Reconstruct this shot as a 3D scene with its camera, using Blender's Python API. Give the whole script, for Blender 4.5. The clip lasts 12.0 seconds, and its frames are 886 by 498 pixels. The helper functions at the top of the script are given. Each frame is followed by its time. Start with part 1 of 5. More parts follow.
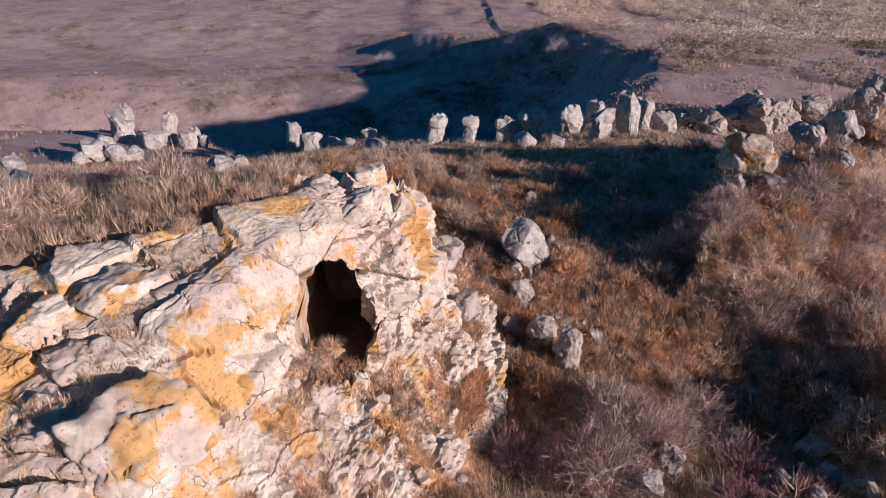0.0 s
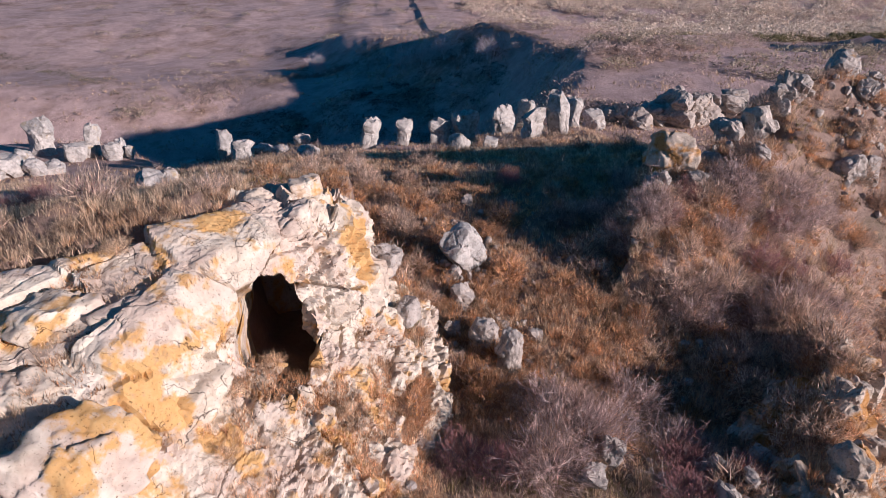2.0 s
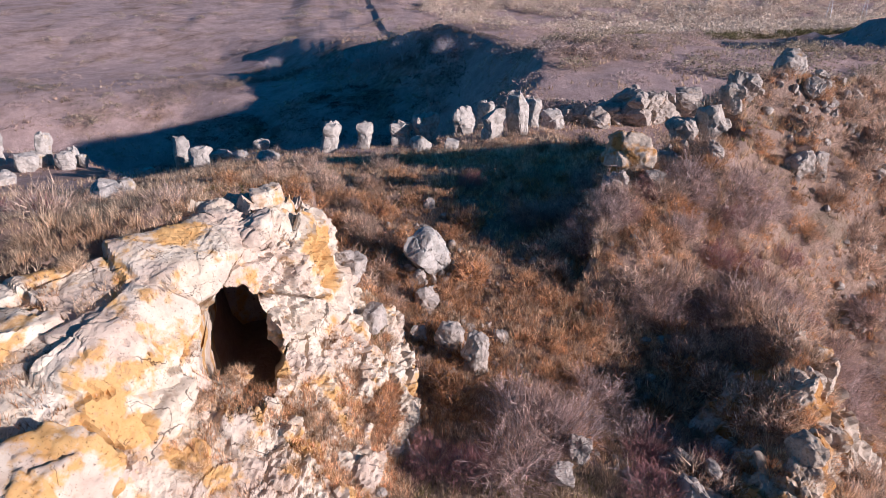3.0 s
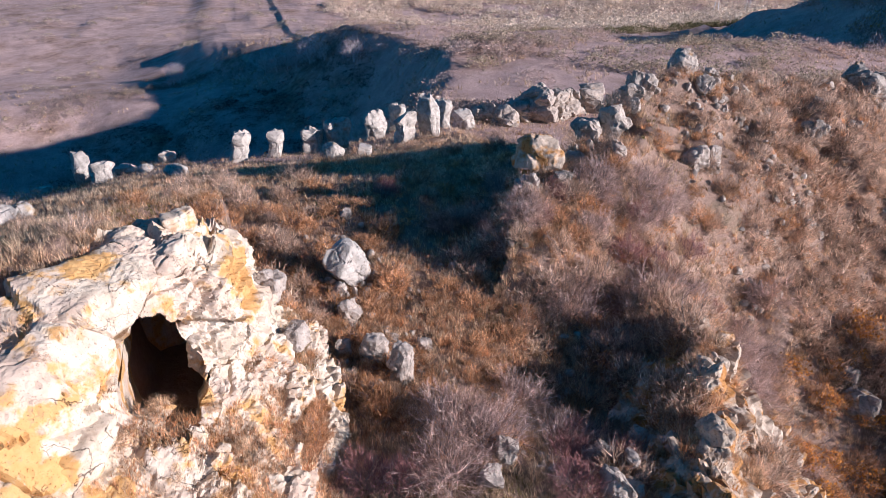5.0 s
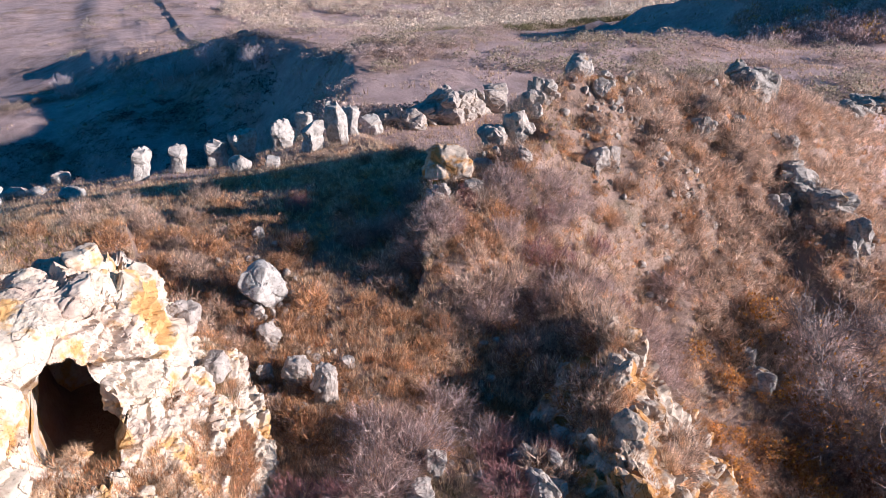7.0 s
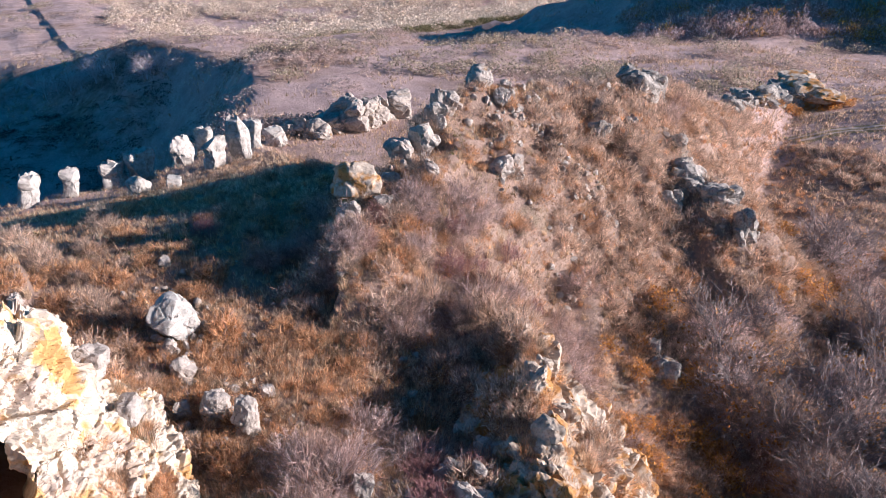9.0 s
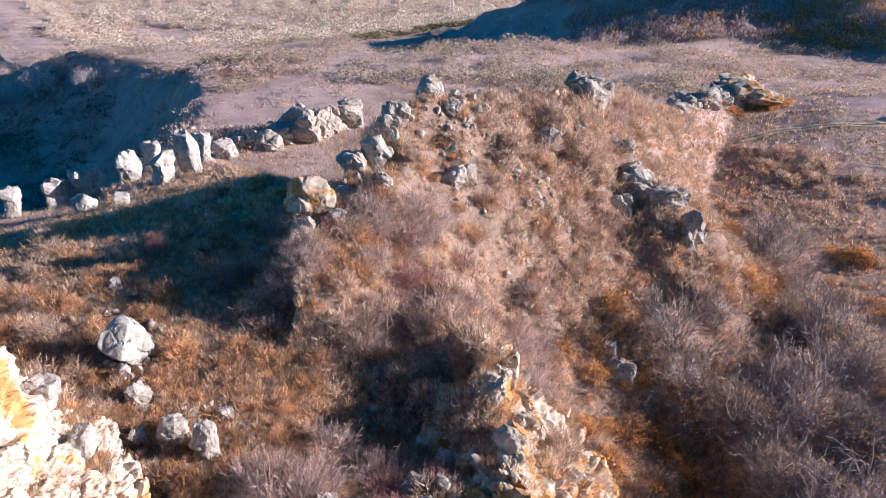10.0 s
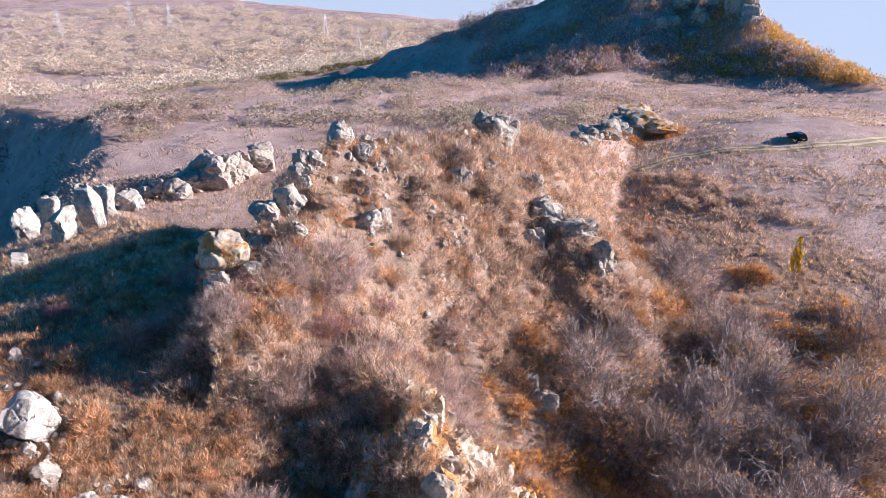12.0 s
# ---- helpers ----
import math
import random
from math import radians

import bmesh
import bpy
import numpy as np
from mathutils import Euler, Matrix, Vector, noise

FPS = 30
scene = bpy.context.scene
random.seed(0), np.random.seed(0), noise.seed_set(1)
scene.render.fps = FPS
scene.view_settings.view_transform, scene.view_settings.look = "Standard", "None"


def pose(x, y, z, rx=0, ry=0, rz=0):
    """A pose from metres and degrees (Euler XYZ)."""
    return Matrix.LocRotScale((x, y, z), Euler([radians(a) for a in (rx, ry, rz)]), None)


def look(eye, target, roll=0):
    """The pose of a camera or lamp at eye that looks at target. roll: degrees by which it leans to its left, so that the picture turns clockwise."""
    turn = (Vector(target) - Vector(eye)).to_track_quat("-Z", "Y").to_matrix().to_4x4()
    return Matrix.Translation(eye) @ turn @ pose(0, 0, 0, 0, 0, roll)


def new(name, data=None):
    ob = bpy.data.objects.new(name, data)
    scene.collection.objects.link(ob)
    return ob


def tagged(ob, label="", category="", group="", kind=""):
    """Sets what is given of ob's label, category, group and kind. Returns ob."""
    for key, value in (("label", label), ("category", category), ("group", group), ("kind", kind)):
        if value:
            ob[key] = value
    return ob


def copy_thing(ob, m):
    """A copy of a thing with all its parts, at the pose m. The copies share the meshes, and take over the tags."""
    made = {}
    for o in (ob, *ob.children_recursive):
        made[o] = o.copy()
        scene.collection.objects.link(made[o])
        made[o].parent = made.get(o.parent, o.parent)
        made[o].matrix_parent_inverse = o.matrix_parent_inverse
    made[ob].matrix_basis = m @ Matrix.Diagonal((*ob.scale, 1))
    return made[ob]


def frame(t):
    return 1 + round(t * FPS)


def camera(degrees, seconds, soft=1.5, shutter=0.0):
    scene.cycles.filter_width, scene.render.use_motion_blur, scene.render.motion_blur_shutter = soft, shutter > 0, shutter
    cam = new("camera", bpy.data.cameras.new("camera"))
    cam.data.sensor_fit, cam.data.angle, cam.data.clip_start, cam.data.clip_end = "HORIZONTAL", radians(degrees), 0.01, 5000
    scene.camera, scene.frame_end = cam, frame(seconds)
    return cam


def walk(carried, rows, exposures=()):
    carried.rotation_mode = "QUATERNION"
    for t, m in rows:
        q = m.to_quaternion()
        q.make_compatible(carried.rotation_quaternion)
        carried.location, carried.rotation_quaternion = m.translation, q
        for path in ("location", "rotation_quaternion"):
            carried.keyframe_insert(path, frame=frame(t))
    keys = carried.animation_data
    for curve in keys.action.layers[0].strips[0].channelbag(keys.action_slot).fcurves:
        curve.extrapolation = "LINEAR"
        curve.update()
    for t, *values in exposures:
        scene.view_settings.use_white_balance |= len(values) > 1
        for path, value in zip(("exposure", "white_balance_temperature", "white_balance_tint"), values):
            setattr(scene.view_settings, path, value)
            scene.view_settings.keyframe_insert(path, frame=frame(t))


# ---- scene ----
cam = camera(64.43, 12.0, soft=0.85)
PATH = [
    (0.0, pose(0.000, 0.000, 30.000, 62.30, 0.00, -0.00)),
    (0.5, pose(0.007, 0.007, 30.088, 62.30, -0.01, -1.37)),
    (1.0, pose(0.013, -0.001, 30.186, 62.29, -0.02, -2.77)),
    (1.5, pose(0.019, -0.022, 30.298, 62.30, -0.05, -4.12)),
    (2.0, pose(0.023, -0.051, 30.426, 62.32, -0.02, -5.56)),
    (2.5, pose(0.026, -0.085, 30.570, 62.36, -0.03, -7.20)),
    (4.5, pose(0.024, -0.230, 31.336, 62.26, 0.04, -14.26)),
    (5.0, pose(0.021, -0.259, 31.575, 62.25, -0.08, -16.25)),
    (5.5, pose(0.017, -0.283, 31.832, 62.29, -0.10, -18.25)),
    (6.0, pose(0.012, -0.302, 32.105, 62.26, -0.12, -20.05)),
    (6.5, pose(0.007, -0.315, 32.391, 62.20, -0.11, -22.02)),
    (7.0, pose(0.003, -0.323, 32.690, 62.17, -0.06, -23.99)),
    (9.0, pose(0.004, -0.323, 33.939, 62.20, -0.12, -31.95)),
    (9.5, pose(0.012, -0.323, 34.245, 62.25, -0.09, -33.96)),
    (10.0, pose(0.026, -0.327, 34.539, 62.60, -0.09, -35.97)),
    (10.5, pose(0.046, -0.339, 34.815, 63.11, -0.05, -37.97)),
    (11.0, pose(0.073, -0.361, 35.069, 63.76, 0.01, -39.97)),
    (11.5, pose(0.109, -0.397, 35.292, 64.53, 0.09, -41.96)),
    (12.0, pose(0.155, -0.452, 35.479, 65.32, 0.14, -43.33)),
]
walk(cam, PATH, [(0.0, 0.52, 5200, -16), (2.5, 0.75, 5050, -19), (5.5, 1.08, 4950, -22), (9.5, 1.42, 4950, -24), (12.0, 1.6, 5000, -24)])

# ---- light ----
SUN_EL, SUN_AZ = radians(16.8), radians(127)
world = bpy.data.worlds.new("sky")
scene.world = world
world.use_nodes = True
wn = world.node_tree.nodes
sky = wn.new("ShaderNodeTexSky")
sky.sky_type, sky.sun_disc = "NISHITA", False
sky.sun_elevation, sky.sun_rotation = SUN_EL, SUN_AZ
sky.air_density, sky.dust_density, sky.ozone_density = 0.6, 0.1, 4.5
tint = wn.new("ShaderNodeMix")
tint.data_type, tint.blend_type = "RGBA", "MULTIPLY"
tint.inputs[0].default_value = 1.0
tint.inputs[7].default_value = (0.43, 1.02, 1.2, 1)
world.node_tree.links.new(sky.outputs[0], tint.inputs[6])
world.node_tree.links.new(tint.outputs[2], wn["Background"].inputs[0])
wn["Background"].inputs[1].default_value = 0.045
sun = new("sun", bpy.data.lights.new("sun", "SUN"))
sun.data.energy, sun.data.angle, sun.data.color = 5.0, radians(0.53), (1.0, 0.66, 0.645)
SUN_DIR = Vector((math.sin(SUN_AZ) * math.cos(SUN_EL), math.cos(SUN_AZ) * math.cos(SUN_EL), math.sin(SUN_EL)))
sun.matrix_world = look(SUN_DIR * 100, (0, 0, 0))


# ---- noise and shape helpers ----
RNG = np.random.default_rng(7)
PERM = RNG.random((64, 64, 64)).astype(np.float32)


def vnoise(p, scale, seed=0):
    """Smooth value noise in -1..1 at points p (n, 3), with features of the given size."""
    q = np.asarray(p, float) / scale + seed * 17.31
    i = np.floor(q).astype(int)
    f = q - i
    f = f * f * (3 - 2 * f)
    out = 0
    for a in (0, 1):
        for b in (0, 1):
            for c in (0, 1):
                w = (f[:, 0] if a else 1 - f[:, 0]) * (f[:, 1] if b else 1 - f[:, 1]) * (f[:, 2] if c else 1 - f[:, 2])
                out = out + w * PERM[(i[:, 0] + a) & 63, (i[:, 1] + b) & 63, (i[:, 2] + c) & 63]
    return out * 2 - 1


def fbm(p, scale, octaves=4, seed=0, gain=0.5):
    out, amp = 0, 1.0
    for k in range(octaves):
        out, scale, amp = out + amp * vnoise(p, scale, seed + k), scale / 2.03, amp * gain
    return out


def sm(a, b, v):
    t = np.clip((v - a) / (b - a), 0, 1)
    return t * t * (3 - 2 * t)


def smax(a, b, k):
    """Smooth maximum over a blend of k metres."""
    h = np.clip(0.5 + 0.5 * (a - b) / k, 0, 1)
    return b + (a - b) * h + k * h * (1 - h)


def along(x, y, line, blend=0.0):
    """Nearest point on a polyline of (x, y, value): distance, signed side (left positive) and value, blended over some metres where asked."""
    best = np.full(np.shape(x), 1e9)
    rows = []
    side, val = np.zeros_like(best), np.zeros_like(best)
    for (ax, ay, av), (bx, by, bv) in zip(line, line[1:]):
        dx, dy = bx - ax, by - ay
        t = np.clip(((x - ax) * dx + (y - ay) * dy) / (dx * dx + dy * dy), 0, 1)
        d = np.hypot(x - ax - t * dx, y - ay - t * dy)
        near = d < best
        best = np.where(near, d, best)
        side = np.where(near, np.sign(dx * (y - ay) - dy * (x - ax)), side)
        val = np.where(near, av + t * (bv - av), val)
        rows.append((d, av + t * (bv - av)))
    if blend:
        w = [np.exp((best - d) / blend) for d, _ in rows]
        val = sum(a * v for a, (_, v) in zip(w, rows)) / sum(w)
    return best, side, val


# ---- the lie of the land ----
CREST = [(19, 43, 9.0), (22, 47, 11.5), (30, 52.5, 12.0), (40, 57, 15.0), (53, 57.5, 12.6), (70, 64, 10.0), (84, 69, 5.0), (102, 74, -1.0), (150, 90, -9.0)]
LEDGE = [(52, 53, 9.0), (58, 50.5, 7.0), (63, 47, 4.2), (61.5, 42, 2.6), (59, 38.5, -1.0)]
HILL = [(215, 450, -75), (258, 393, -56), (273, 357, -40), (284, 322, -25), (295, 291, -13), (305, 258, 0), (312, 225, 12), (316, 192, 16), (311, 160, 9), (304, 140, 4), (298, 128, -2), (285, 108, -7), (267, 85, -10), (247, 63, -13)]
SPUR = [(312, 180, 10), (280, 172, -1), (252, 180, -10), (222, 192, -19)]
MASSIF = [(-40, 2, 11.0), (-22, 12.5, 12.0), (-16, 18, 13.4), (-12.6, 20.6, 14.3), (-9.4, 23.0, 15.2), (-7, 27, 16.4), (-4.7, 28.9, 16.0), (-2.5, 31, 15.0), (-1.7, 34.5, 14.8), (-1.6, 40, 10.8), (-2, 47, 7.5)]


def crag_top(x, y):
    """Height of the cave rock above which nothing stands, without its fine relief."""
    d, side, rim = along(x, y, MASSIF)
    out, inn = np.where(side < 0, d, 0), np.where(side > 0, d, 0)
    top = np.minimum(rim + 0.25 * inn, 17.0 - 0.36 * np.maximum(0, y - 32) - 0.10 * np.maximum(0, -9 - x))
    ledge = sm(-8, -12, x)
    steep = (1 - ledge) * (2.3 * np.minimum(out, 1.9) + 0.72 * np.maximum(0, out - 1.9)) + ledge * (0.42 * np.minimum(out, 3.4) + 2.0 * np.clip(out - 3.4, 0, 2.5) + 0.6 * np.maximum(0, out - 5.9))
    return np.where(side > 0, top, rim - steep)


def soil(x, y):
    """How far soil covers the top of the cave rock, 0..1."""
    d, side, _ = along(x, y, MASSIF)
    start = np.interp(x, [-20, -13.6, -8.5], [7.4, 5.2, 2.0])
    return sm(0, 1.5, np.where(side > 0, d, 0) - start) * np.maximum(sm(-5.5, -8.5, x), sm(36, 41, y)) * sm(-40, -34, x) * sm(5, 9, y)


def hill(x, y):
    """Height of the far hill and the spur in front of it."""
    d, _, top = along(x, y, HILL, 12.0)
    main = top - np.interp(d, [0, 12, 60, 120, 2000], [0, 8, 29, 50, 900])
    d, _, top = along(x, y, SPUR, 10.0)
    return smax(main, top - np.interp(d, [0, 10, 40, 2000], [0, 3, 18, 1100]), 4.0)


def land(x, y, rough=True):
    """Height of the ground, in metres, at arrays x and y."""
    x, y = np.asarray(x, float), np.asarray(y, float)
    # the plateau and its long fall to the valley in the north
    north = 6.8 - 18.5 * sm(50, 130, y) - 27 * sm(140, 290, y) - 34 * sm(290, 600, y) - 14 * sm(600, 1100, y)
    north = north - 3.0 * sm(-10, -40, x) * sm(40, 70, y) - 10 * sm(5, -40, x) * sm(100, 160, y) * sm(420, 300, y)
    north = north + 2.5 * sm(10, 35, x) * sm(80, 110, y) * sm(150, 125, y)
    west = np.interp(y, [100, 165, 250, 295, 398, 500, 640, 1000], [20, 50, 64, 58, 30, -25, -150, -900]) - x
    back = y - 30 * sm(0, -40, x) - 40 * sm(-40, -80, x)
    hollow = 42 * sm(115, 160, back) - 25 * sm(230, 330, back) - 17 * sm(380, 560, back)
    north = north - hollow * sm(-4, 36, west) - 2.0 * np.exp(-((x - 20.5) / 4) ** 2 - ((y - 38.5) / 4) ** 2) - 2.4 * np.exp(-((x - 16.5) / 4) ** 2 - ((y - 26.5) / 4.5) ** 2)
    north = north - 16 * sm(12, -18, y) - 9 * np.exp(-((x + 12) / 46) ** 2 - ((y - 285) / 55) ** 2)
    north = north + 10 * sm(8, -12, west) * sm(128, 185, y) * sm(430, 330, y) * sm(230, 150, x)
    # the drop to the eastern meadow
    edge = np.interp(y, [-40, 14, 23, 31, 36, 60, 200], [9, 16, 20.6, 25.3, 27, 32, 40])
    east = 0.44 * (np.sqrt((x - edge) ** 2 + 3.0) + x - edge)
    meadow = -10.8 + 9.0 * np.exp(-((x - 150) / np.where(x < 150, 62, 42)) ** 2 - ((y - 50) / np.where(y < 50, 44, 30)) ** 2) - 8 * sm(150, 260, x) * sm(40, 140, y)
    north = north - 7 * sm(60, 140, x) * sm(95, 165, y)
    meadow = np.minimum(meadow, north + 2)
    z = smax(north - 1.7 * east + 1.0 * sm(0, 3, east), meadow, 4.0) * sm(0, 2, east) + north * (1 - sm(0, 2, east))
    # the rocky ridge
    d, side, top = along(x, y, CREST, 3.0)
    fall = np.where(side > 0, np.interp(d, [0, 1.5, 4, 12, 1000], [0, 0.8, 5.2, 14, 1100]), np.interp(d, [0, 4, 8, 10.5, 14, 20, 30, 1000], [0, 0.5, 3.8, 6.4, 11.8, 16.5, 22, 800]))
    z = smax(z, top + 0.2 - fall, 1.2)
    d, side, top = along(x, y, LEDGE, 2.0)
    z = smax(z, top - np.where(side > 0, 0.75, 1.25) * np.maximum(0, d - 1.5), 1.5)
    z = smax(z, crag_top(x, y) - 0.1 - 13 * (1 - soil(x, y)), 0.5)
    # the far edge above the lake
    z = z - 70 * sm(700, 860, x + 20 * np.sin(y / 90)) - 75 * sm(360, 480, x) * sm(430, 300, y) - 18 * sm(260, 400, x) * sm(150, 70, y)
    z = smax(z, hill(x, y), 5.0)
    if rough:
        p = np.stack([x, y, 0 * x], -1).reshape(-1, 3)
        far = sm(150, 500, np.hypot(x, y))
        z = z + ((0.35 + 1.2 * far) * fbm(p, 22, 2, 3).reshape(x.shape)) + 0.16 * fbm(p, 2.6, 2, 9).reshape(x.shape)
        near = sm(120, 60, np.hypot(x - 20, y - 40))
        z = z + near * (1.3 * sm(8, 12, z) + 1.5 * sm(22, 30, x) * sm(-4, 0, z)) * fbm(p, 4.5, 2, 21).reshape(x.shape)
    return z


def height(x, y):
    """Ground or cave rock, whichever is higher."""
    x, y = np.array([float(x)]), np.array([float(y)])
    return float(np.maximum(land(x, y), np.where((x < 2) & (x > -40) & (y > 5) & (y < 60), crag_top(x, y), -99))[0])


# ---- materials ----
def material(name, rough=0.9):
    m = bpy.data.materials.new(name)
    m.use_nodes = True
    b = m.node_tree.nodes["Principled BSDF"]
    b.inputs["Roughness"].default_value = rough
    b.inputs["Specular IOR Level"].default_value = 0.15
    return m, m.node_tree.nodes, m.node_tree.links, b


def where(n, l):
    return n.new("ShaderNodeNewGeometry").outputs["Position"]


def noise_tex(n, l, pos, scale, detail=4.0, rough=0.6, stretch=None):
    t = n.new("ShaderNodeTexNoise")
    t.inputs["Scale"].default_value, t.inputs["Detail"].default_value, t.inputs["Roughness"].default_value = scale, detail, rough
    if stretch:
        mp = n.new("ShaderNodeMapping")
        mp.inputs["Scale"].default_value = stretch
        l.new(pos, mp.inputs[0])
        pos = mp.outputs[0]
    l.new(pos, t.inputs["Vector"])
    return t.outputs["Fac"]


def ramp(n, l, fac, stops):
    r = n.new("ShaderNodeValToRGB")
    el = r.color_ramp.elements
    while len(el) < len(stops):
        el.new(0.5)
    for e, (at, c) in zip(el, stops):
        e.position, e.color = at, (c if len(c) == 4 else (*c, 1))
    l.new(fac, r.inputs[0])
    return r.outputs[0]


def mix(n, l, fac, a, b, kind="MIX"):
    m = n.new("ShaderNodeMix")
    m.data_type, m.blend_type = "RGBA", kind
    for value, slot in ((fac, 0), (a, 6), (b, 7)):
        if isinstance(value, tuple):
            m.inputs[slot].default_value = (*value, 1)
        elif isinstance(value, float):
            m.inputs[slot].default_value = value
        else:
            l.new(value, m.inputs[slot])
    return m.outputs[2]


def bump(n, l, b, fac, strength, distance):
    u = n.new("ShaderNodeBump")
    u.inputs["Strength"].default_value, u.inputs["Distance"].default_value = strength, distance
    l.new(fac, u.inputs["Height"])
    l.new(u.outputs[0], b.inputs["Normal"])


def plain(name, colour, rough=0.9, vary=0.0, tone=None):
    """A plain colour that drifts a little from place to place and from object to object."""
    m, n, l, b = material(name, rough)
    if not vary:
        b.inputs["Base Color"].default_value = (*colour, 1)
        return m
    dark = tuple(c * (1 - vary) for c in colour)
    lite = tone or tuple(min(1, c * (1 + vary)) for c in colour)
    info = n.new("ShaderNodeObjectInfo").outputs["Random"]
    isle = n.new("ShaderNodeNewGeometry").outputs["Random Per Island"]
    c = mix(n, l, isle, dark, lite)
    c2 = mix(n, l, info, dark, lite)
    l.new(mix(n, l, 0.38, c, c2), b.inputs["Base Color"])
    return m


def foliage(name, colour, tone, russet=(0.55, 0.29, 0.13), low=0.5):
    """Dead stems and leaves: they differ from one to the next, from clump to clump and from patch to patch, and let some light through."""
    m, n, l, b = material(name, 0.85)
    pos = where(n, l)
    isle = n.new("ShaderNodeNewGeometry").outputs["Random Per Island"]
    c = mix(n, l, isle, tuple(v * low for v in colour), tone)
    one = n.new("ShaderNodeObjectInfo").outputs["Random"]
    c = mix(n, l, 1.0, c, ramp(n, l, one, [(0.0, (0.82, 0.81, 0.81)), (1.0, (1.15, 1.14, 1.12))]), "MULTIPLY")
    c = mix(n, l, ramp(n, l, noise_tex(n, l, pos, 0.21, 3, 0.6), [(0.52, (0, 0, 0)), (0.70, (0.6, 0.6, 0.6))]), c, mix(n, l, isle, tuple(v * 0.4 for v in russet), russet))
    clump = ramp(n, l, noise_tex(n, l, pos, 1.1, 4, 0.7), [(0.36, (0.38, 0.36, 0.35)), (0.48, (1.0, 0.98, 0.97)), (0.62, (1.45, 1.42, 1.38))])
    c = mix(n, l, 1.0, c, clump, "MULTIPLY")
    l.new(c, b.inputs["Base Color"])
    t = n.new("ShaderNodeBsdfTranslucent")
    l.new(c, t.inputs["Color"])
    both = n.new("ShaderNodeMixShader")
    both.inputs[0].default_value = 0.36
    l.new(b.outputs[0], both.inputs[1])
    l.new(t.outputs[0], both.inputs[2])
    l.new(both.outputs[0], n["Material Output"].inputs["Surface"])
    return m


def cream_rock_material():
    """Smooth worn limestone with broad ochre patches of lichen, thin dark cracks and dirt."""
    m, n, l, b = material("cream_limestone", 0.9)
    pos = where(n, l)
    mid, fine = noise_tex(n, l, pos, 0.9, 5, 0.6), noise_tex(n, l, pos, 8.0, 5, 0.7)
    c = ramp(n, l, mid, [(0.30, (0.38, 0.295, 0.215)), (0.44, (0.52, 0.43, 0.325)), (0.58, (0.63, 0.54, 0.42)), (0.74, (0.73, 0.65, 0.535))])
    c = mix(n, l, ramp(n, l, noise_tex(n, l, pos, 0.35, 4, 0.6), [(0.46, (0, 0, 0)), (0.60, (0.6, 0.6, 0.6))]), c, mix(n, l, mid, (0.40, 0.285, 0.22), (0.58, 0.455, 0.37)))
    moss = noise_tex(n, l, pos, 0.40, 7, 0.62)
    c = mix(n, l, ramp(n, l, moss, [(0.515, (0, 0, 0)), (0.575, (0.9, 0.9, 0.9))]), c, mix(n, l, noise_tex(n, l, pos, 2.4, 6, 0.7), (0.46, 0.20, 0.03), (0.56, 0.39, 0.16)))
    dirt = ramp(n, l, noise_tex(n, l, pos, 0.8, 8, 0.75), [(0.59, (0, 0, 0)), (0.70, (0.75, 0.75, 0.75))])
    c = mix(n, l, dirt, c, mix(n, l, fine, (0.12, 0.08, 0.06), (0.42, 0.30, 0.23)))
    c = mix(n, l, 1.0, c, ramp(n, l, fine, [(0.31, (0.22, 0.19, 0.17)), (0.42, (1, 1, 1))]), "MULTIPLY")
    warp = n.new("ShaderNodeTexNoise")
    warp.inputs["Scale"].default_value, warp.inputs["Detail"].default_value = 0.7, 6.0
    l.new(pos, warp.inputs["Vector"])
    bent = n.new("ShaderNodeVectorMath")
    bent.operation = "MULTIPLY_ADD"
    l.new(warp.outputs["Color"], bent.inputs[0])
    bent.inputs[1].default_value = (2.2, 2.2, 2.2)
    l.new(pos, bent.inputs[2])
    lines = None
    for scale, thin, seed in ((0.30, 0.010, 0.23), (0.85, 0.016, 0.6)):
        joint = n.new("ShaderNodeTexVoronoi")
        joint.feature = "DISTANCE_TO_EDGE"
        joint.inputs["Scale"].default_value = scale
        l.new(bent.outputs[0], joint.inputs["Vector"])
        crack = ramp(n, l, joint.outputs["Distance"], [(0.0, (0.10, 0.08, 0.08)), (thin, (1, 1, 1))])
        faint = mix(n, l, ramp(n, l, noise_tex(n, l, pos, seed, 3, 0.6), [(0.54, (0, 0, 0)), (0.60, (1, 1, 1))]), (1.0, 1.0, 1.0), crack)
        lines = mix(n, l, 1.0, lines, faint, "MULTIPLY") if lines else faint
    c = mix(n, l, 1.0, c, lines, "MULTIPLY")
    l.new(c, b.inputs["Base Color"])
    relief = mix(n, l, 0.35, noise_tex(n, l, pos, 1.6, 8, 0.7), noise_tex(n, l, pos, 7.0, 6, 0.75))
    bump(n, l, b, mix(n, l, 0.5, relief, lines, "MULTIPLY"), 0.75, 0.09)
    return m


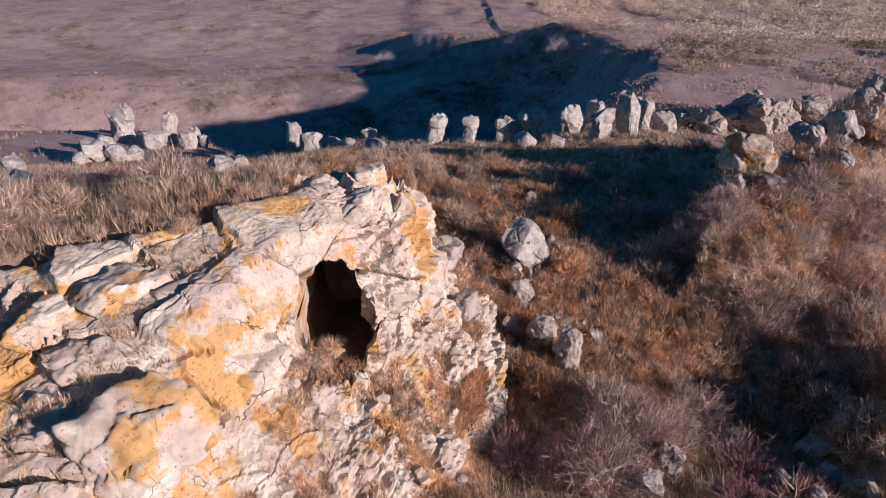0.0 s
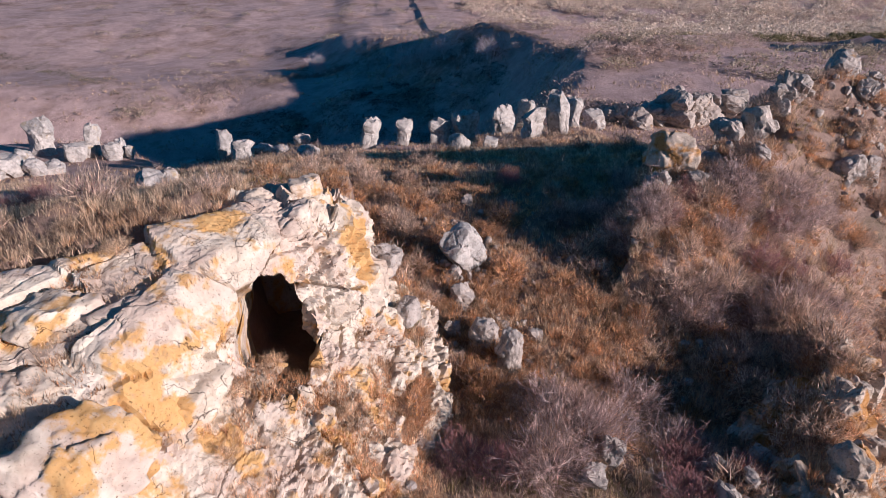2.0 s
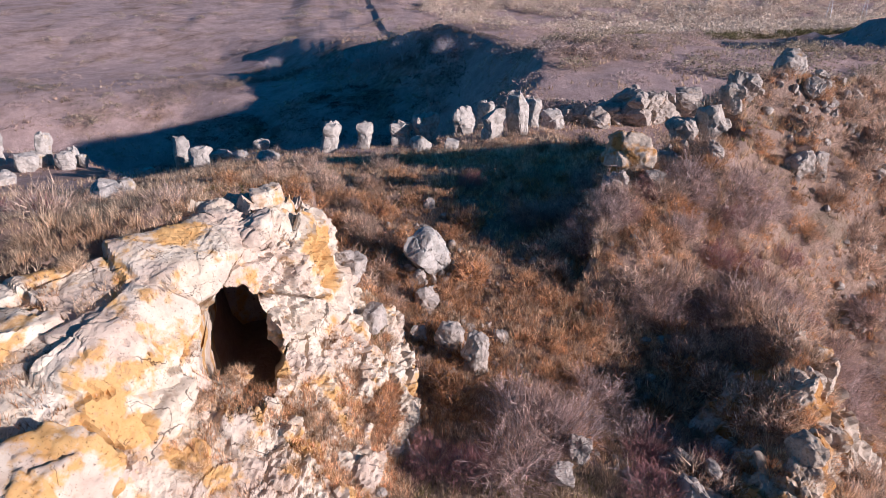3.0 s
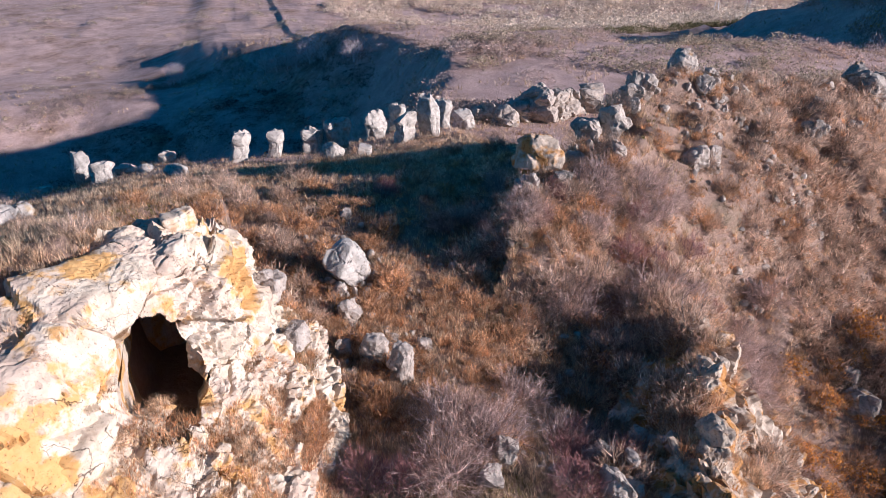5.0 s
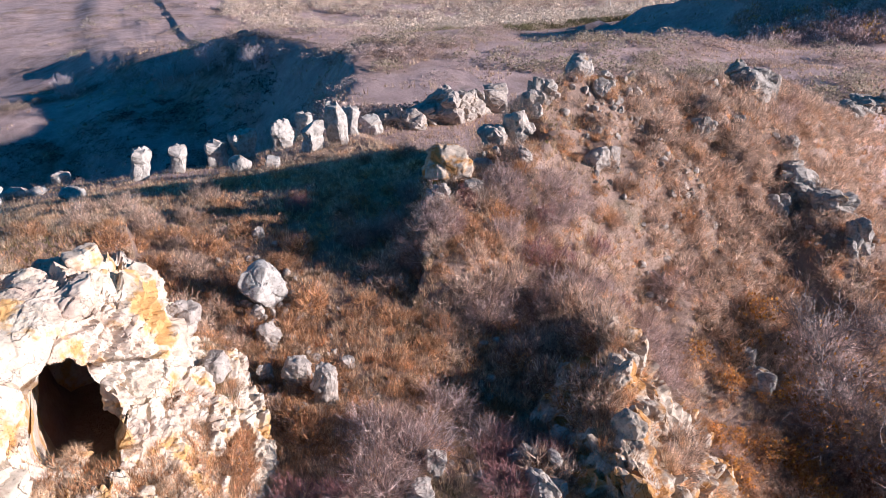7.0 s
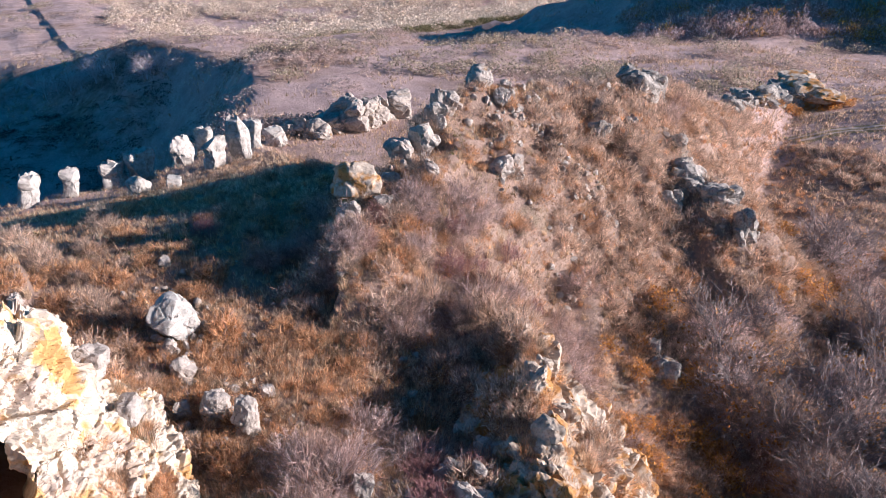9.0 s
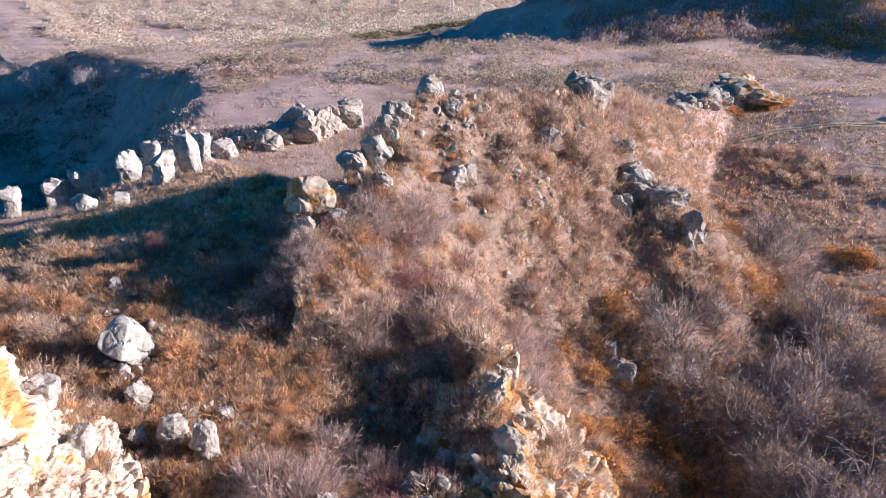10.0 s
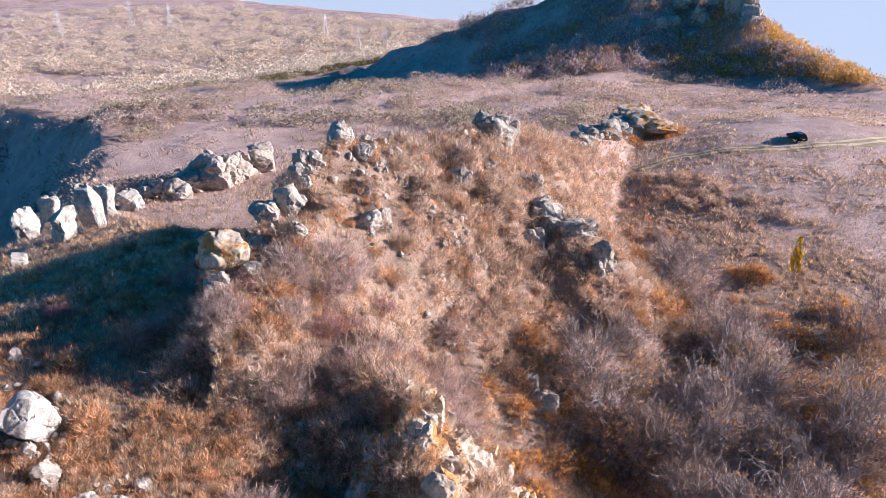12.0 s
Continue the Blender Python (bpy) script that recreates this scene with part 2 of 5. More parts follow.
def ground_material():
    m, n, l, b = material("dry_grass_ground", 0.95)
    pos = where(n, l)
    big = noise_tex(n, l, pos, 0.028, 5, 0.62)
    mid = noise_tex(n, l, pos, 0.33, 5, 0.65)
    fine = noise_tex(n, l, pos, 3.2, 4, 0.7)
    c = ramp(n, l, mid, [(0.28, (0.13, 0.082, 0.055)), (0.46, (0.29, 0.19, 0.135)), (0.62, (0.44, 0.31, 0.235)), (0.78, (0.55, 0.43, 0.34))])
    c = mix(n, l, ramp(n, l, big, [(0.30, (0, 0, 0)), (0.50, (1, 1, 1))]), c, mix(n, l, mid, (0.44, 0.31, 0.27), (0.60, 0.455, 0.415)))
    streak = noise_tex(n, l, pos, 0.08, 7, 0.78, (1.0, 1.0, 1.0))
    c = mix(n, l, 1.0, c, ramp(n, l, streak, [(0.34, (0.72, 0.70, 0.70)), (0.50, (1.0, 0.99, 0.98)), (0.66, (1.22, 1.2, 1.18))]), "MULTIPLY")
    grit = ramp(n, l, fine, [(0.30, (0.45, 0.45, 0.45)), (0.62, (1.15, 1.15, 1.15))])
    c = mix(n, l, 1.0, c, grit, "MULTIPLY")
    away = n.new("ShaderNodeVectorMath")
    away.operation = "DISTANCE"
    l.new(pos, away.inputs[0])
    away.inputs[1].default_value = (30, 40, 5)
    reach = n.new("ShaderNodeMath")
    reach.operation = "MULTIPLY_ADD"
    l.new(noise_tex(n, l, pos, 0.09, 4, 0.6), reach.inputs[0])
    reach.inputs[1].default_value = 40.0
    l.new(away.outputs["Value"], reach.inputs[2])
    scale = n.new("ShaderNodeMath")
    scale.operation = "DIVIDE"
    l.new(reach.outputs[0], scale.inputs[0])
    scale.inputs[1].default_value = 100.0
    # darker ground around the ridge: shade between the bushes, put into the colour
    gap_shade = mix(n, l, mid, (0.11, 0.072, 0.05), (0.46, 0.32, 0.23))
    c = mix(n, l, ramp(n, l, scale.outputs[0], [(0.80, (0.8, 0.8, 0.8)), (1.05, (0, 0, 0))]), c, gap_shade)
    green = ramp(n, l, noise_tex(n, l, pos, 0.11, 4, 0.7), [(0.60, (0, 0, 0)), (0.70, (1, 1, 1))])
    c = mix(n, l, mix(n, l, 1.0, green, (0.35, 0.35, 0.35), "MULTIPLY"), c, (0.13, 0.125, 0.05))
    l.new(c, b.inputs["Base Color"])
    bump(n, l, b, noise_tex(n, l, pos, 1.6, 6, 0.75), 0.9, 0.35)
    return m


def rock_material(name, base, lichen, amount, dark=0.30):
    m, n, l, b = material(name, 0.9)
    pos = where(n, l)
    big, mid, fine = noise_tex(n, l, pos, 0.45, 5, 0.6), noise_tex(n, l, pos, 1.5, 6, 0.65), noise_tex(n, l, pos, 7.0, 5, 0.7)
    lite = tuple(min(0.9, v * 1.35) for v in base)
    c = ramp(n, l, mid, [(0.28, tuple(v * 0.55 for v in base)), (0.46, base), (0.66, lite)])
    c = mix(n, l, ramp(n, l, big, [(0.60 - amount, (0, 0, 0)), (0.68 - amount, (1, 1, 1))]), c, mix(n, l, fine, lichen, tuple(v * 0.8 + 0.08 for v in lichen)))
    pits = ramp(n, l, fine, [(dark, (0.30, 0.27, 0.25)), (dark + 0.14, (1, 1, 1))])
    c = mix(n, l, 1.0, c, pits, "MULTIPLY")
    patch = ramp(n, l, noise_tex(n, l, pos, 0.9, 7, 0.75), [(0.62, (0, 0, 0)), (0.70, (0.8, 0.8, 0.8))])
    c = mix(n, l, patch, c, mix(n, l, fine, (0.10, 0.085, 0.08), (0.30, 0.26, 0.23)))
    warp = n.new("ShaderNodeTexNoise")
    warp.inputs["Scale"].default_value, warp.inputs["Detail"].default_value = 0.8, 5.0
    l.new(pos, warp.inputs["Vector"])
    bent = n.new("ShaderNodeVectorMath")
    bent.operation = "MULTIPLY_ADD"
    l.new(warp.outputs["Color"], bent.inputs[0])
    bent.inputs[1].default_value = (1.6, 1.6, 1.6)
    l.new(pos, bent.inputs[2])
    joint = n.new("ShaderNodeTexVoronoi")
    joint.feature = "DISTANCE_TO_EDGE"
    joint.inputs["Scale"].default_value = 0.6
    l.new(bent.outputs[0], joint.inputs["Vector"])
    crack = ramp(n, l, joint.outputs["Distance"], [(0.0, (0.35, 0.30, 0.26)), (0.014, (1, 1, 1))])
    faint = mix(n, l, ramp(n, l, big, [(0.42, (0, 0, 0)), (0.56, (1, 1, 1))]), (1.0, 1.0, 1.0), crack)
    c = mix(n, l, 1.0, c, faint, "MULTIPLY")
    l.new(c, b.inputs["Base Color"])
    relief = mix(n, l, 0.45, noise_tex(n, l, pos, 2.2, 9, 0.75), noise_tex(n, l, pos, 9.0, 6, 0.75))
    bump(n, l, b, mix(n, l, 0.6, relief, faint, "MULTIPLY"), 0.9, 0.13)
    return m


M_GROUND = ground_material()
M_CAVE = cream_rock_material()
M_ROCK = rock_material("weathered_limestone", (0.38, 0.325, 0.275), (0.36, 0.21, 0.08), -0.03)
M_ORANGE = rock_material("lichened_limestone", (0.46, 0.375, 0.29), (0.44, 0.21, 0.045), 0.10)
M_PALE = rock_material("pale_limestone", (0.42, 0.38, 0.335), (0.42, 0.32, 0.19), -0.02)
M_GREY = rock_material("grey_limestone", (0.35, 0.305, 0.26), (0.38, 0.22, 0.08), 0.0, 0.34)
M_GRASS = foliage("straw_grass", (0.56, 0.40, 0.26), (0.93, 0.72, 0.50))
M_TWIG = foliage("mauve_twigs", (0.52, 0.385, 0.29), (0.90, 0.69, 0.53))
M_RUST = foliage("russet_twigs", (0.45, 0.23, 0.11), (0.82, 0.50, 0.28))
M_THORN = foliage("thorn_twigs", (0.40, 0.30, 0.27), (0.74, 0.58, 0.53))
M_GREEN = foliage("green_grass", (0.14, 0.13, 0.035), (0.28, 0.24, 0.08), (0.4, 0.25, 0.1))
M_TREE = foliage("lilac_twigs", (0.72, 0.56, 0.51), (1.0, 0.85, 0.80), (0.78, 0.48, 0.34), 0.75)
M_BARK = plain("grey_bark", (0.27, 0.22, 0.205), 0.9, 0.3)
M_LEAF = foliage("orange_leaves", (0.56, 0.24, 0.05), (0.85, 0.46, 0.12), (0.5, 0.22, 0.06))
M_YELLOW = plain("yellow_leaves", (0.88, 0.56, 0.03), 0.8, 0.25)
M_FAR = foliage("far_scrub", (0.58, 0.48, 0.38), (0.78, 0.66, 0.54), (0.60, 0.50, 0.30), 0.9)
M_TRACK = plain("pale_dirt_track", (0.58, 0.46, 0.37), 0.95)
M_VERGE = plain("green_verge", (0.36, 0.28, 0.15), 0.95)


def water_material():
    m, n, l, b = material("lake_water", 0.45)
    b.inputs["Base Color"].default_value = (0.66, 0.68, 0.70, 1)
    b.inputs["Specular IOR Level"].default_value = 0.6
    bump(n, l, b, noise_tex(n, l, where(n, l), 0.05, 3, 0.6), 0.15, 1.0)
    return m


M_WATER = water_material()


# ---- mesh helpers ----
def mesh_data(name, verts, faces, mat, smooth=True):
    """A mesh from arrays of vertices and of faces that all have the same number of corners."""
    verts, faces = np.asarray(verts, np.float32), np.asarray(faces, np.int32)
    k = faces.shape[1]
    me = bpy.data.meshes.new(name)
    me.vertices.add(len(verts))
    me.vertices.foreach_set("co", verts.ravel())
    me.loops.add(faces.size)
    me.loops.foreach_set("vertex_index", faces.ravel())
    me.polygons.add(len(faces))
    me.polygons.foreach_set("loop_start", np.arange(0, faces.size, k, dtype=np.int32))
    me.polygons.foreach_set("use_smooth", np.full(len(faces), smooth))
    me.update(calc_edges=True)
    me.materials.append(mat)
    return me


def part(name, bm, mat, parent, label=""):
    me = bpy.data.meshes.new(name)
    bm.to_mesh(me)
    bm.free()
    me.materials.append(mat)
    ob = new(name, me)
    ob.parent = parent
    return tagged(ob, label) if label else ob


def grid_faces(ny, nx):
    idx = np.arange(nx * ny).reshape(ny, nx)
    return np.stack([idx[:-1, :-1], idx[:-1, 1:], idx[1:, 1:], idx[1:, :-1]], -1).reshape(-1, 4)


def spread(lo, hi, step, far_lo, far_hi, ratio):
    out, s, v = [], step, hi
    while v < far_hi:
        out.append(v)
        s *= ratio
        v += s
    back, s, v = [], step * ratio, lo - step
    while v > far_lo:
        back.append(v)
        s *= ratio
        v -= s
    return np.array([far_lo] + back[::-1] + list(np.arange(lo, hi, step)) + out + [far_hi])


# ---- ground and water ----
gx, gy = spread(-10, 58, 0.5, -3500, 3500, 1.045), spread(16, 64, 0.5, -3000, 4000, 1.045)
GX, GY = np.meshgrid(gx, gy)
ground = new("ground", mesh_data("ground", np.stack([GX, GY, land(GX, GY)], -1).reshape(-1, 3), grid_faces(*GX.shape), M_GROUND))
tagged(ground, "dry grassy hillside with bare pinkish earth", "ground", kind="structure")
water = new("water", mesh_data("water", [(-5000, -5000, -118), (5000, -5000, -118), (5000, 5000, -118), (-5000, 5000, -118)], [(0, 1, 2, 3)], M_WATER))
tagged(water, "pale blue lake beyond the hills", "lake", kind="structure")


# ---- rocks ----
def worley(p, scale, seed, tilt=0.0):
    """Cell noise: gap between the two nearest cell centres, and a value of the nearest cell, tilted as a facet where asked."""
    q = p / np.asarray(scale, float) + seed * 3.7
    i = np.floor(q).astype(int)
    f1, f2, val, lean = np.full(len(q), 9.0), np.full(len(q), 9.0), np.zeros(len(q)), np.zeros(len(q))
    for a in (-1, 0, 1):
        for b in (-1, 0, 1):
            for c in (-1, 0, 1):
                j = i + (a, b, c)
                k = (j[:, 0] & 63, j[:, 1] & 63, j[:, 2] & 63)
                jit = np.stack([PERM[k], PERM[(k[0] + 23) & 63, k[1], k[2]], PERM[k[0], (k[1] + 31) & 63, k[2]]], -1)
                off = q - j - jit
                d = np.linalg.norm(off, axis=1)
                near = d < f1
                f2 = np.where(near, f1, np.minimum(f2, d))
                val = np.where(near, PERM[k[0], k[1], (k[2] + 41) & 63], val)
                if tilt:
                    way = np.stack([PERM[(k[0] + 7) & 63, k[1], k[2]], PERM[k[0], (k[1] + 11) & 63, k[2]], PERM[k[0], k[1], (k[2] + 13) & 63]], -1) - 0.5
                    lean = np.where(near, (off * way).sum(1), lean)
                f1 = np.where(near, d, f1)
    return f2 - f1, val + tilt * lean


def unit_sphere(level):
    bm = bmesh.new()
    bmesh.ops.create_icosphere(bm, subdivisions=level, radius=1)
    v = np.array([x.co for x in bm.verts])
    f = np.array([[x.index for x in y.verts] for y in bm.faces])
    bm.free()
    return v, f


SPHERE = {k: unit_sphere(k) for k in (3, 4, 5)}


def worn_block(seed, size, pillar, level, chips, boxy, cut=(0.5, 0.88)):
    """A worn block: planes struck off a rounded form, then pitted and cracked."""
    rng = np.random.default_rng(seed)
    u, f = SPHERE[level]
    p = u / np.abs(u).max(1, keepdims=True) ** boxy
    size = np.asarray(size, float)
    if pillar:
        z = u[:, 2]
        wide = (1 - np.abs(z) ** 6) ** 0.2 / np.maximum(1e-3, np.hypot(u[:, 0], u[:, 1])) * np.minimum(1, np.hypot(u[:, 0], u[:, 1]) * 3)
        p = p / np.maximum(np.abs(u[:, :2]).max(1) / np.maximum(1e-3, np.hypot(u[:, 0], u[:, 1])), 0.7)[:, None] ** 0.6
        waist = 0.80 + 0.10 * np.sin(z * 4.2 + rng.random() * 6) + (0.34 * rng.random()) * sm(0.25, 0.5, z) + 0.12 * sm(-0.5, -0.9, z)
        p[:, :2] *= (wide * waist)[:, None]
        p[:, 0] += (rng.random() - 0.5) * 0.5 * z
    for _ in range(chips):
        n = rng.normal(size=3) * (1, 1, 0.5 if pillar else 0.8)
        n /= np.linalg.norm(n)
        off = (p @ n) - rng.uniform(*cut)
        p -= np.maximum(0, off)[:, None] * 0.92 * n
    q = p * size / 2
    m = size.min()
    gap, val = worley(q, (m * 0.6, m * 0.6, m * 0.4), seed % 50)
    out = 0.05 * fbm(q, m * 0.3, 4, seed % 40, 0.6) + 0.13 * (val - 0.5) * sm(0, 0.1, gap) - 0.06 * np.exp(-(gap / 0.05) ** 2)
    return q + u * (out * m * (0.55 if chips < 10 else 1.0))[:, None], f


def rock_mesh(name, seed, size, mat, pillar=False, level=4, chips=15, boxy=0.0):
    v, f = worn_block(seed, size, pillar, level, chips, boxy, (0.66, 0.95) if pillar else (0.62, 0.94) if boxy > 0.5 else (0.46, 0.86))
    return mesh_data(name, v, f, mat, level > 4)


BLOCKS = {}


def heap(name, seed, size, mat):
    """A fractured outcrop: a parent with flat blocks laid on and beside one another."""
    if mat.name not in BLOCKS:
        BLOCKS[mat.name] = [rock_mesh("block", 700 + k, (1, 1, 1), mat, level=4, chips=12, boxy=0.75) for k in range(7)]
    rng = np.random.default_rng(seed + 9)
    size = np.asarray(size, float)
    root = new(name)
    yaw = rng.normal(0, 8)
    for k in range(8):
        s = size * (rng.uniform(0.35, 0.7), rng.uniform(0.35, 0.7), rng.uniform(0.3, 0.65)) if k else size * (0.86, 0.86, 0.92)
        t, r = rng.uniform(0, 6.28), rng.uniform(0.1, 0.40)
        z = rng.uniform(-0.42, 0.42) if k else -0.05
        r *= math.sqrt(max(0.1, 1 - z * z * 2.4))
        ob = new("block", BLOCKS[mat.name][int(rng.integers(7))])
        ob.parent = root
        ob.matrix_basis = pose(size[0] * r * math.cos(t) * (k > 0), size[1] * r * math.sin(t) * (k > 0), size[2] * z, rng.normal(0, 7), rng.normal(0, 7), yaw + rng.normal(0, 16)) @ Matrix.Diagonal((*s, 1))
    return root


def rock(name, seed, x, y, w, h, mat, label, category="rock", group="", pillar=False, level=4, sink=0.2, turn=None, rugged=False, chips=15):
    rng = np.random.default_rng(seed + 500)
    size = (w * 1.18, w * (0.9 + 0.3 * rng.random()), h * (1 + sink)) if pillar or rugged else (w * 1.5, w * (1.2 + 0.3 * rng.random()), h * (1.2 + sink))
    ob = heap(name, seed, size, mat) if rugged else new(name, rock_mesh(name, seed, size, mat, pillar, level, chips, 0.0 if pillar else 0.55))
    ob.matrix_world = pose(x, y, height(x, y) + h * (1 + sink) / 2 - sink * h, rng.uniform(-5, 5), rng.uniform(-5, 5), (rng.uniform(0, 360) if pillar else rng.normal(-35, 14)) if turn is None else turn)
    return tagged(ob, label, category, group)


def cave_rock():
    """The broad outcrop with the cave: its cracked face, and loose slabs on it."""
    xs = np.concatenate([np.arange(-30, -18, 0.2), np.arange(-18, -6.8, 0.11), np.arange(-6.8, -1.4, 0.055), np.arange(-1.4, 3.2, 0.11)])
    ys = np.concatenate([np.arange(9, 16, 0.2), np.arange(16, 25, 0.11), np.arange(25, 31, 0.055), np.arange(31, 37, 0.12), np.arange(37, 50, 0.3)])
    X, Y = np.meshgrid(xs, ys)
    Z = crag_top(X, Y) - 1.6 * soil(X, Y)
    zy, zx = np.gradient(Z, ys, xs)
    N = np.stack([-zx, -zy, np.ones_like(Z)], -1).reshape(-1, 3)
    N[:, 2] = np.maximum(N[:, 2], 0.5)
    N /= np.linalg.norm(N, axis=1, keepdims=True)
    P = np.stack([X, Y, Z], -1).reshape(-1, 3)
    Q = P + 0.45 * np.stack([fbm(P, 3.0, 3, 5), fbm(P, 3.0, 3, 6), fbm(P, 3.0, 3, 7)], -1)
    gap, val = worley(Q, (5.2, 5.2, 2.2), 3, 0.8)
    gap2, val2 = worley(Q, (2.1, 2.1, 0.9), 5, 0.8)
    val, val2 = 0.5 + (val - 0.5) * sm(0, 0.05, gap), 0.5 + (val2 - 0.5) * sm(0, 0.08, gap2)
    gap3, val3 = worley(Q, (0.75, 0.75, 0.45), 6, 0.8)
    talus = sm(11.5, 9.0, P[:, 2]) * sm(-9, -7, P[:, 0])
    peak = np.exp(-((P[:, 0] + 4.2) / 3) ** 2 - ((P[:, 1] - 34) / 3.5) ** 2)
    rugged = 0.30 + 0.8 * peak + 0.6 * sm(-4.6, -3.4, P[:, 0]) + 0.25 * sm(0.1, 0.5, fbm(P, 4.0, 2, 19))
    crevice = sm(-0.15, 0.15, fbm(P, 3.2, 2, 18))
    out = (0.95 * (val - 0.5) - 0.5 * crevice * np.exp(-(gap / 0.022) ** 2)) * (1 - 0.75 * talus) + rugged * 0.6 * (val2 - 0.5) - 0.16 * rugged * np.exp(-(gap2 / 0.05) ** 2)
    out = out + 0.13 * fbm(P, 2.4, 2, 11) + (0.03 + 0.11 * np.minimum(1, rugged) + 0.06 * talus) * fbm(P, 0.7, 4, 12, 0.65) + 1.1 * peak
    out = out + np.clip(1.25 * rugged - 0.26 + 0.3 * talus, 0.05, 1.2) * (0.26 * (val3 - 0.5) * sm(0, 0.15, gap3) + 0.09 * fbm(P, 0.3, 2, 14, 0.7))
    P = P + N * out[:, None]
    # the cave
    a = (P[:, 0] + 5.0) * 0.99 + (P[:, 1] - 28.0) * 0.10 + 0.34 * fbm(P, 1.5, 2, 15)
    b = P[:, 2] - 12.5 + 0.34 * fbm(P, 1.3, 2, 16)
    hole = 1 - ((a + 0.30 * b) / 1.75) ** 2 - (b / np.where(b > 0, 2.0, 1.85)) ** 2
    depth = 11.0 * sm(0.0, 0.2, hole) * (P[:, 1] < 32.5)
    P[:, 0] -= depth * 0.12
    P[:, 1] += depth
    P[:, 2] -= depth * (0.22 + 0.45 * sm(0.6, -0.6, b))
    root = new("cave_outcrop")
    face = new("rock_face", mesh_data("rock_face", P, grid_faces(*X.shape), M_CAVE, False))
    face.parent = root
    for k, (x, y, z, w, h, turn) in enumerate(SLABS):
        ob = new("slab", rock_mesh("slab", 400 + k, (w * 1.15, w * 0.7, h * 1.2), M_CAVE, level=5, chips=11, boxy=0.85))
        ob.matrix_world = pose(x, y, z, 8, -6, turn)
        ob.parent = root
    return tagged(root, "cream limestone outcrop with orange lichen and an open cave", "rock outcrop")


# loose slabs of the outcrop: place, width, height and turn
SLABS = [(-9.7, 23.9, 14.9, 3.2, 1.5, 35), (-13.0, 24.0, 15.2, 3.4, 1.7, 40), (-15.4, 22.6, 14.6, 2.6, 1.6, 30), (-10.2, 18.8, 12.4, 4.4, 3.4, 50), (-13.4, 18.6, 12.6, 3.0, 2.0, 20), (-13.0, 21.4, 13.8, 3.0, 1.6, 30),
         (-7.6, 27.4, 16.1, 2.8, 1.2, 40), (-3.2, 28.5, 12.0, 1.2, 2.4, 60), (-1.6, 29.6, 10.6, 1.5, 1.8, 70), (-2.2, 30.6, 13.6, 1.6, 1.3, 50), (-4.2, 30.3, 15.9, 2.6, 1.4, 40), (-8.0, 23.4, 11.9, 3.4, 2.0, 40), (-5.9, 26.0, 10.6, 2.4, 1.2, 40), (-3.6, 33.6, 16.4, 1.7, 1.2, 20)]

cave_rock()
PILLAR = "weathered pale limestone pillar standing on the slope"
for k, (x, y, w, h) in enumerate([(-77.9, 165.0, 5.3, 9.0), (-65.3, 161.9, 3.0, 7.2), (-59.3, 156.6, 3.7, 3.6), (-58.4, 159.6, 2.5, 4.1), (-30.9, 139.2, 3.4, 6.4), (-24.5, 124.7, 2.9, 4.0), (-14.2, 128.7, 2.3, 3.0), (-1.1, 112.2, 2.6, 4.8), (4.6, 114.3, 2.1, 4.6), (10.9, 116.3, 3.1, 4.3), (15.1, 116.7, 3.5, 5.3), (12.5, 101.0, 2.5, 2.7), (16.0, 94.4, 2.2, 2.1), (22.8, 120.8, 3.5, 5.2), (27.4, 124.0, 2.8, 4.7), (24.7, 105.9, 2.7, 5.2), (28.8, 105.5, 3.2, 6.5), (34.0, 116.3, 2.4, 4.9), (40.4, 123.7, 3.5, 3.4)]):
    rock("stone_pillar", 100 + k, x, y, w * 1.18, h * 1.0, M_PALE, PILLAR, "stone pillar", "row of stone pillars", True, 4, sink=0.12, chips=9)
for k, (x, y, w, h) in enumerate([(-72.8, 138.2, 5.0, 4.9), (-67.3, 137.2, 3.4, 3.0), (-64.7, 139.8, 3.2, 2.9), (-75.6, 149.9, 3.9, 3.8), (-67.7, 156.5, 4.1, 3.7), (-66.5, 159.8, 3.0, 3.3), (-73.5, 133.8, 3.0, 2.3), (-55.9, 157.4, 1.5, 3.0), (-61.5, 94.4, 2.9, 2.0), (-30.3, 46.8, 2.0, 2.0), (-21.5, 64.0, 2.6, 1.7), (-27.0, 64.0, 2.8, 0.9), (-20.3, 65.5, 1.9, 1.5), (-39.5, 143.5, 2.8, 1.5), (-21.1, 129.0, 2.8, 1.6), (-16.9, 122.2, 2.6, 1.3), (-9.7, 95.7, 2.4, 1.9), (50.6, 127.3, 2.3, 1.9), (41.0, 122.3, 1.9, 1.9)]):
    rock("pale_boulder", 150 + k, x, y, w, h, M_PALE, "pale limestone boulder lying in dry grass", "boulder", "boulders by the pillars", level=3)
v, f = worn_block(203, (3.1, 2.95, 3.2), False, 5, 9, 0.3, (0.64, 0.93))
rb = new("round_boulder", mesh_data("round_boulder", v, f, M_PALE, False))
rb.matrix_world = pose(5.4, 42.0, height(5.4, 42.0) + 1.35, 6, -10, 20)
tagged(rb, "large rounded pitted white boulder standing in dry grass", "boulder")
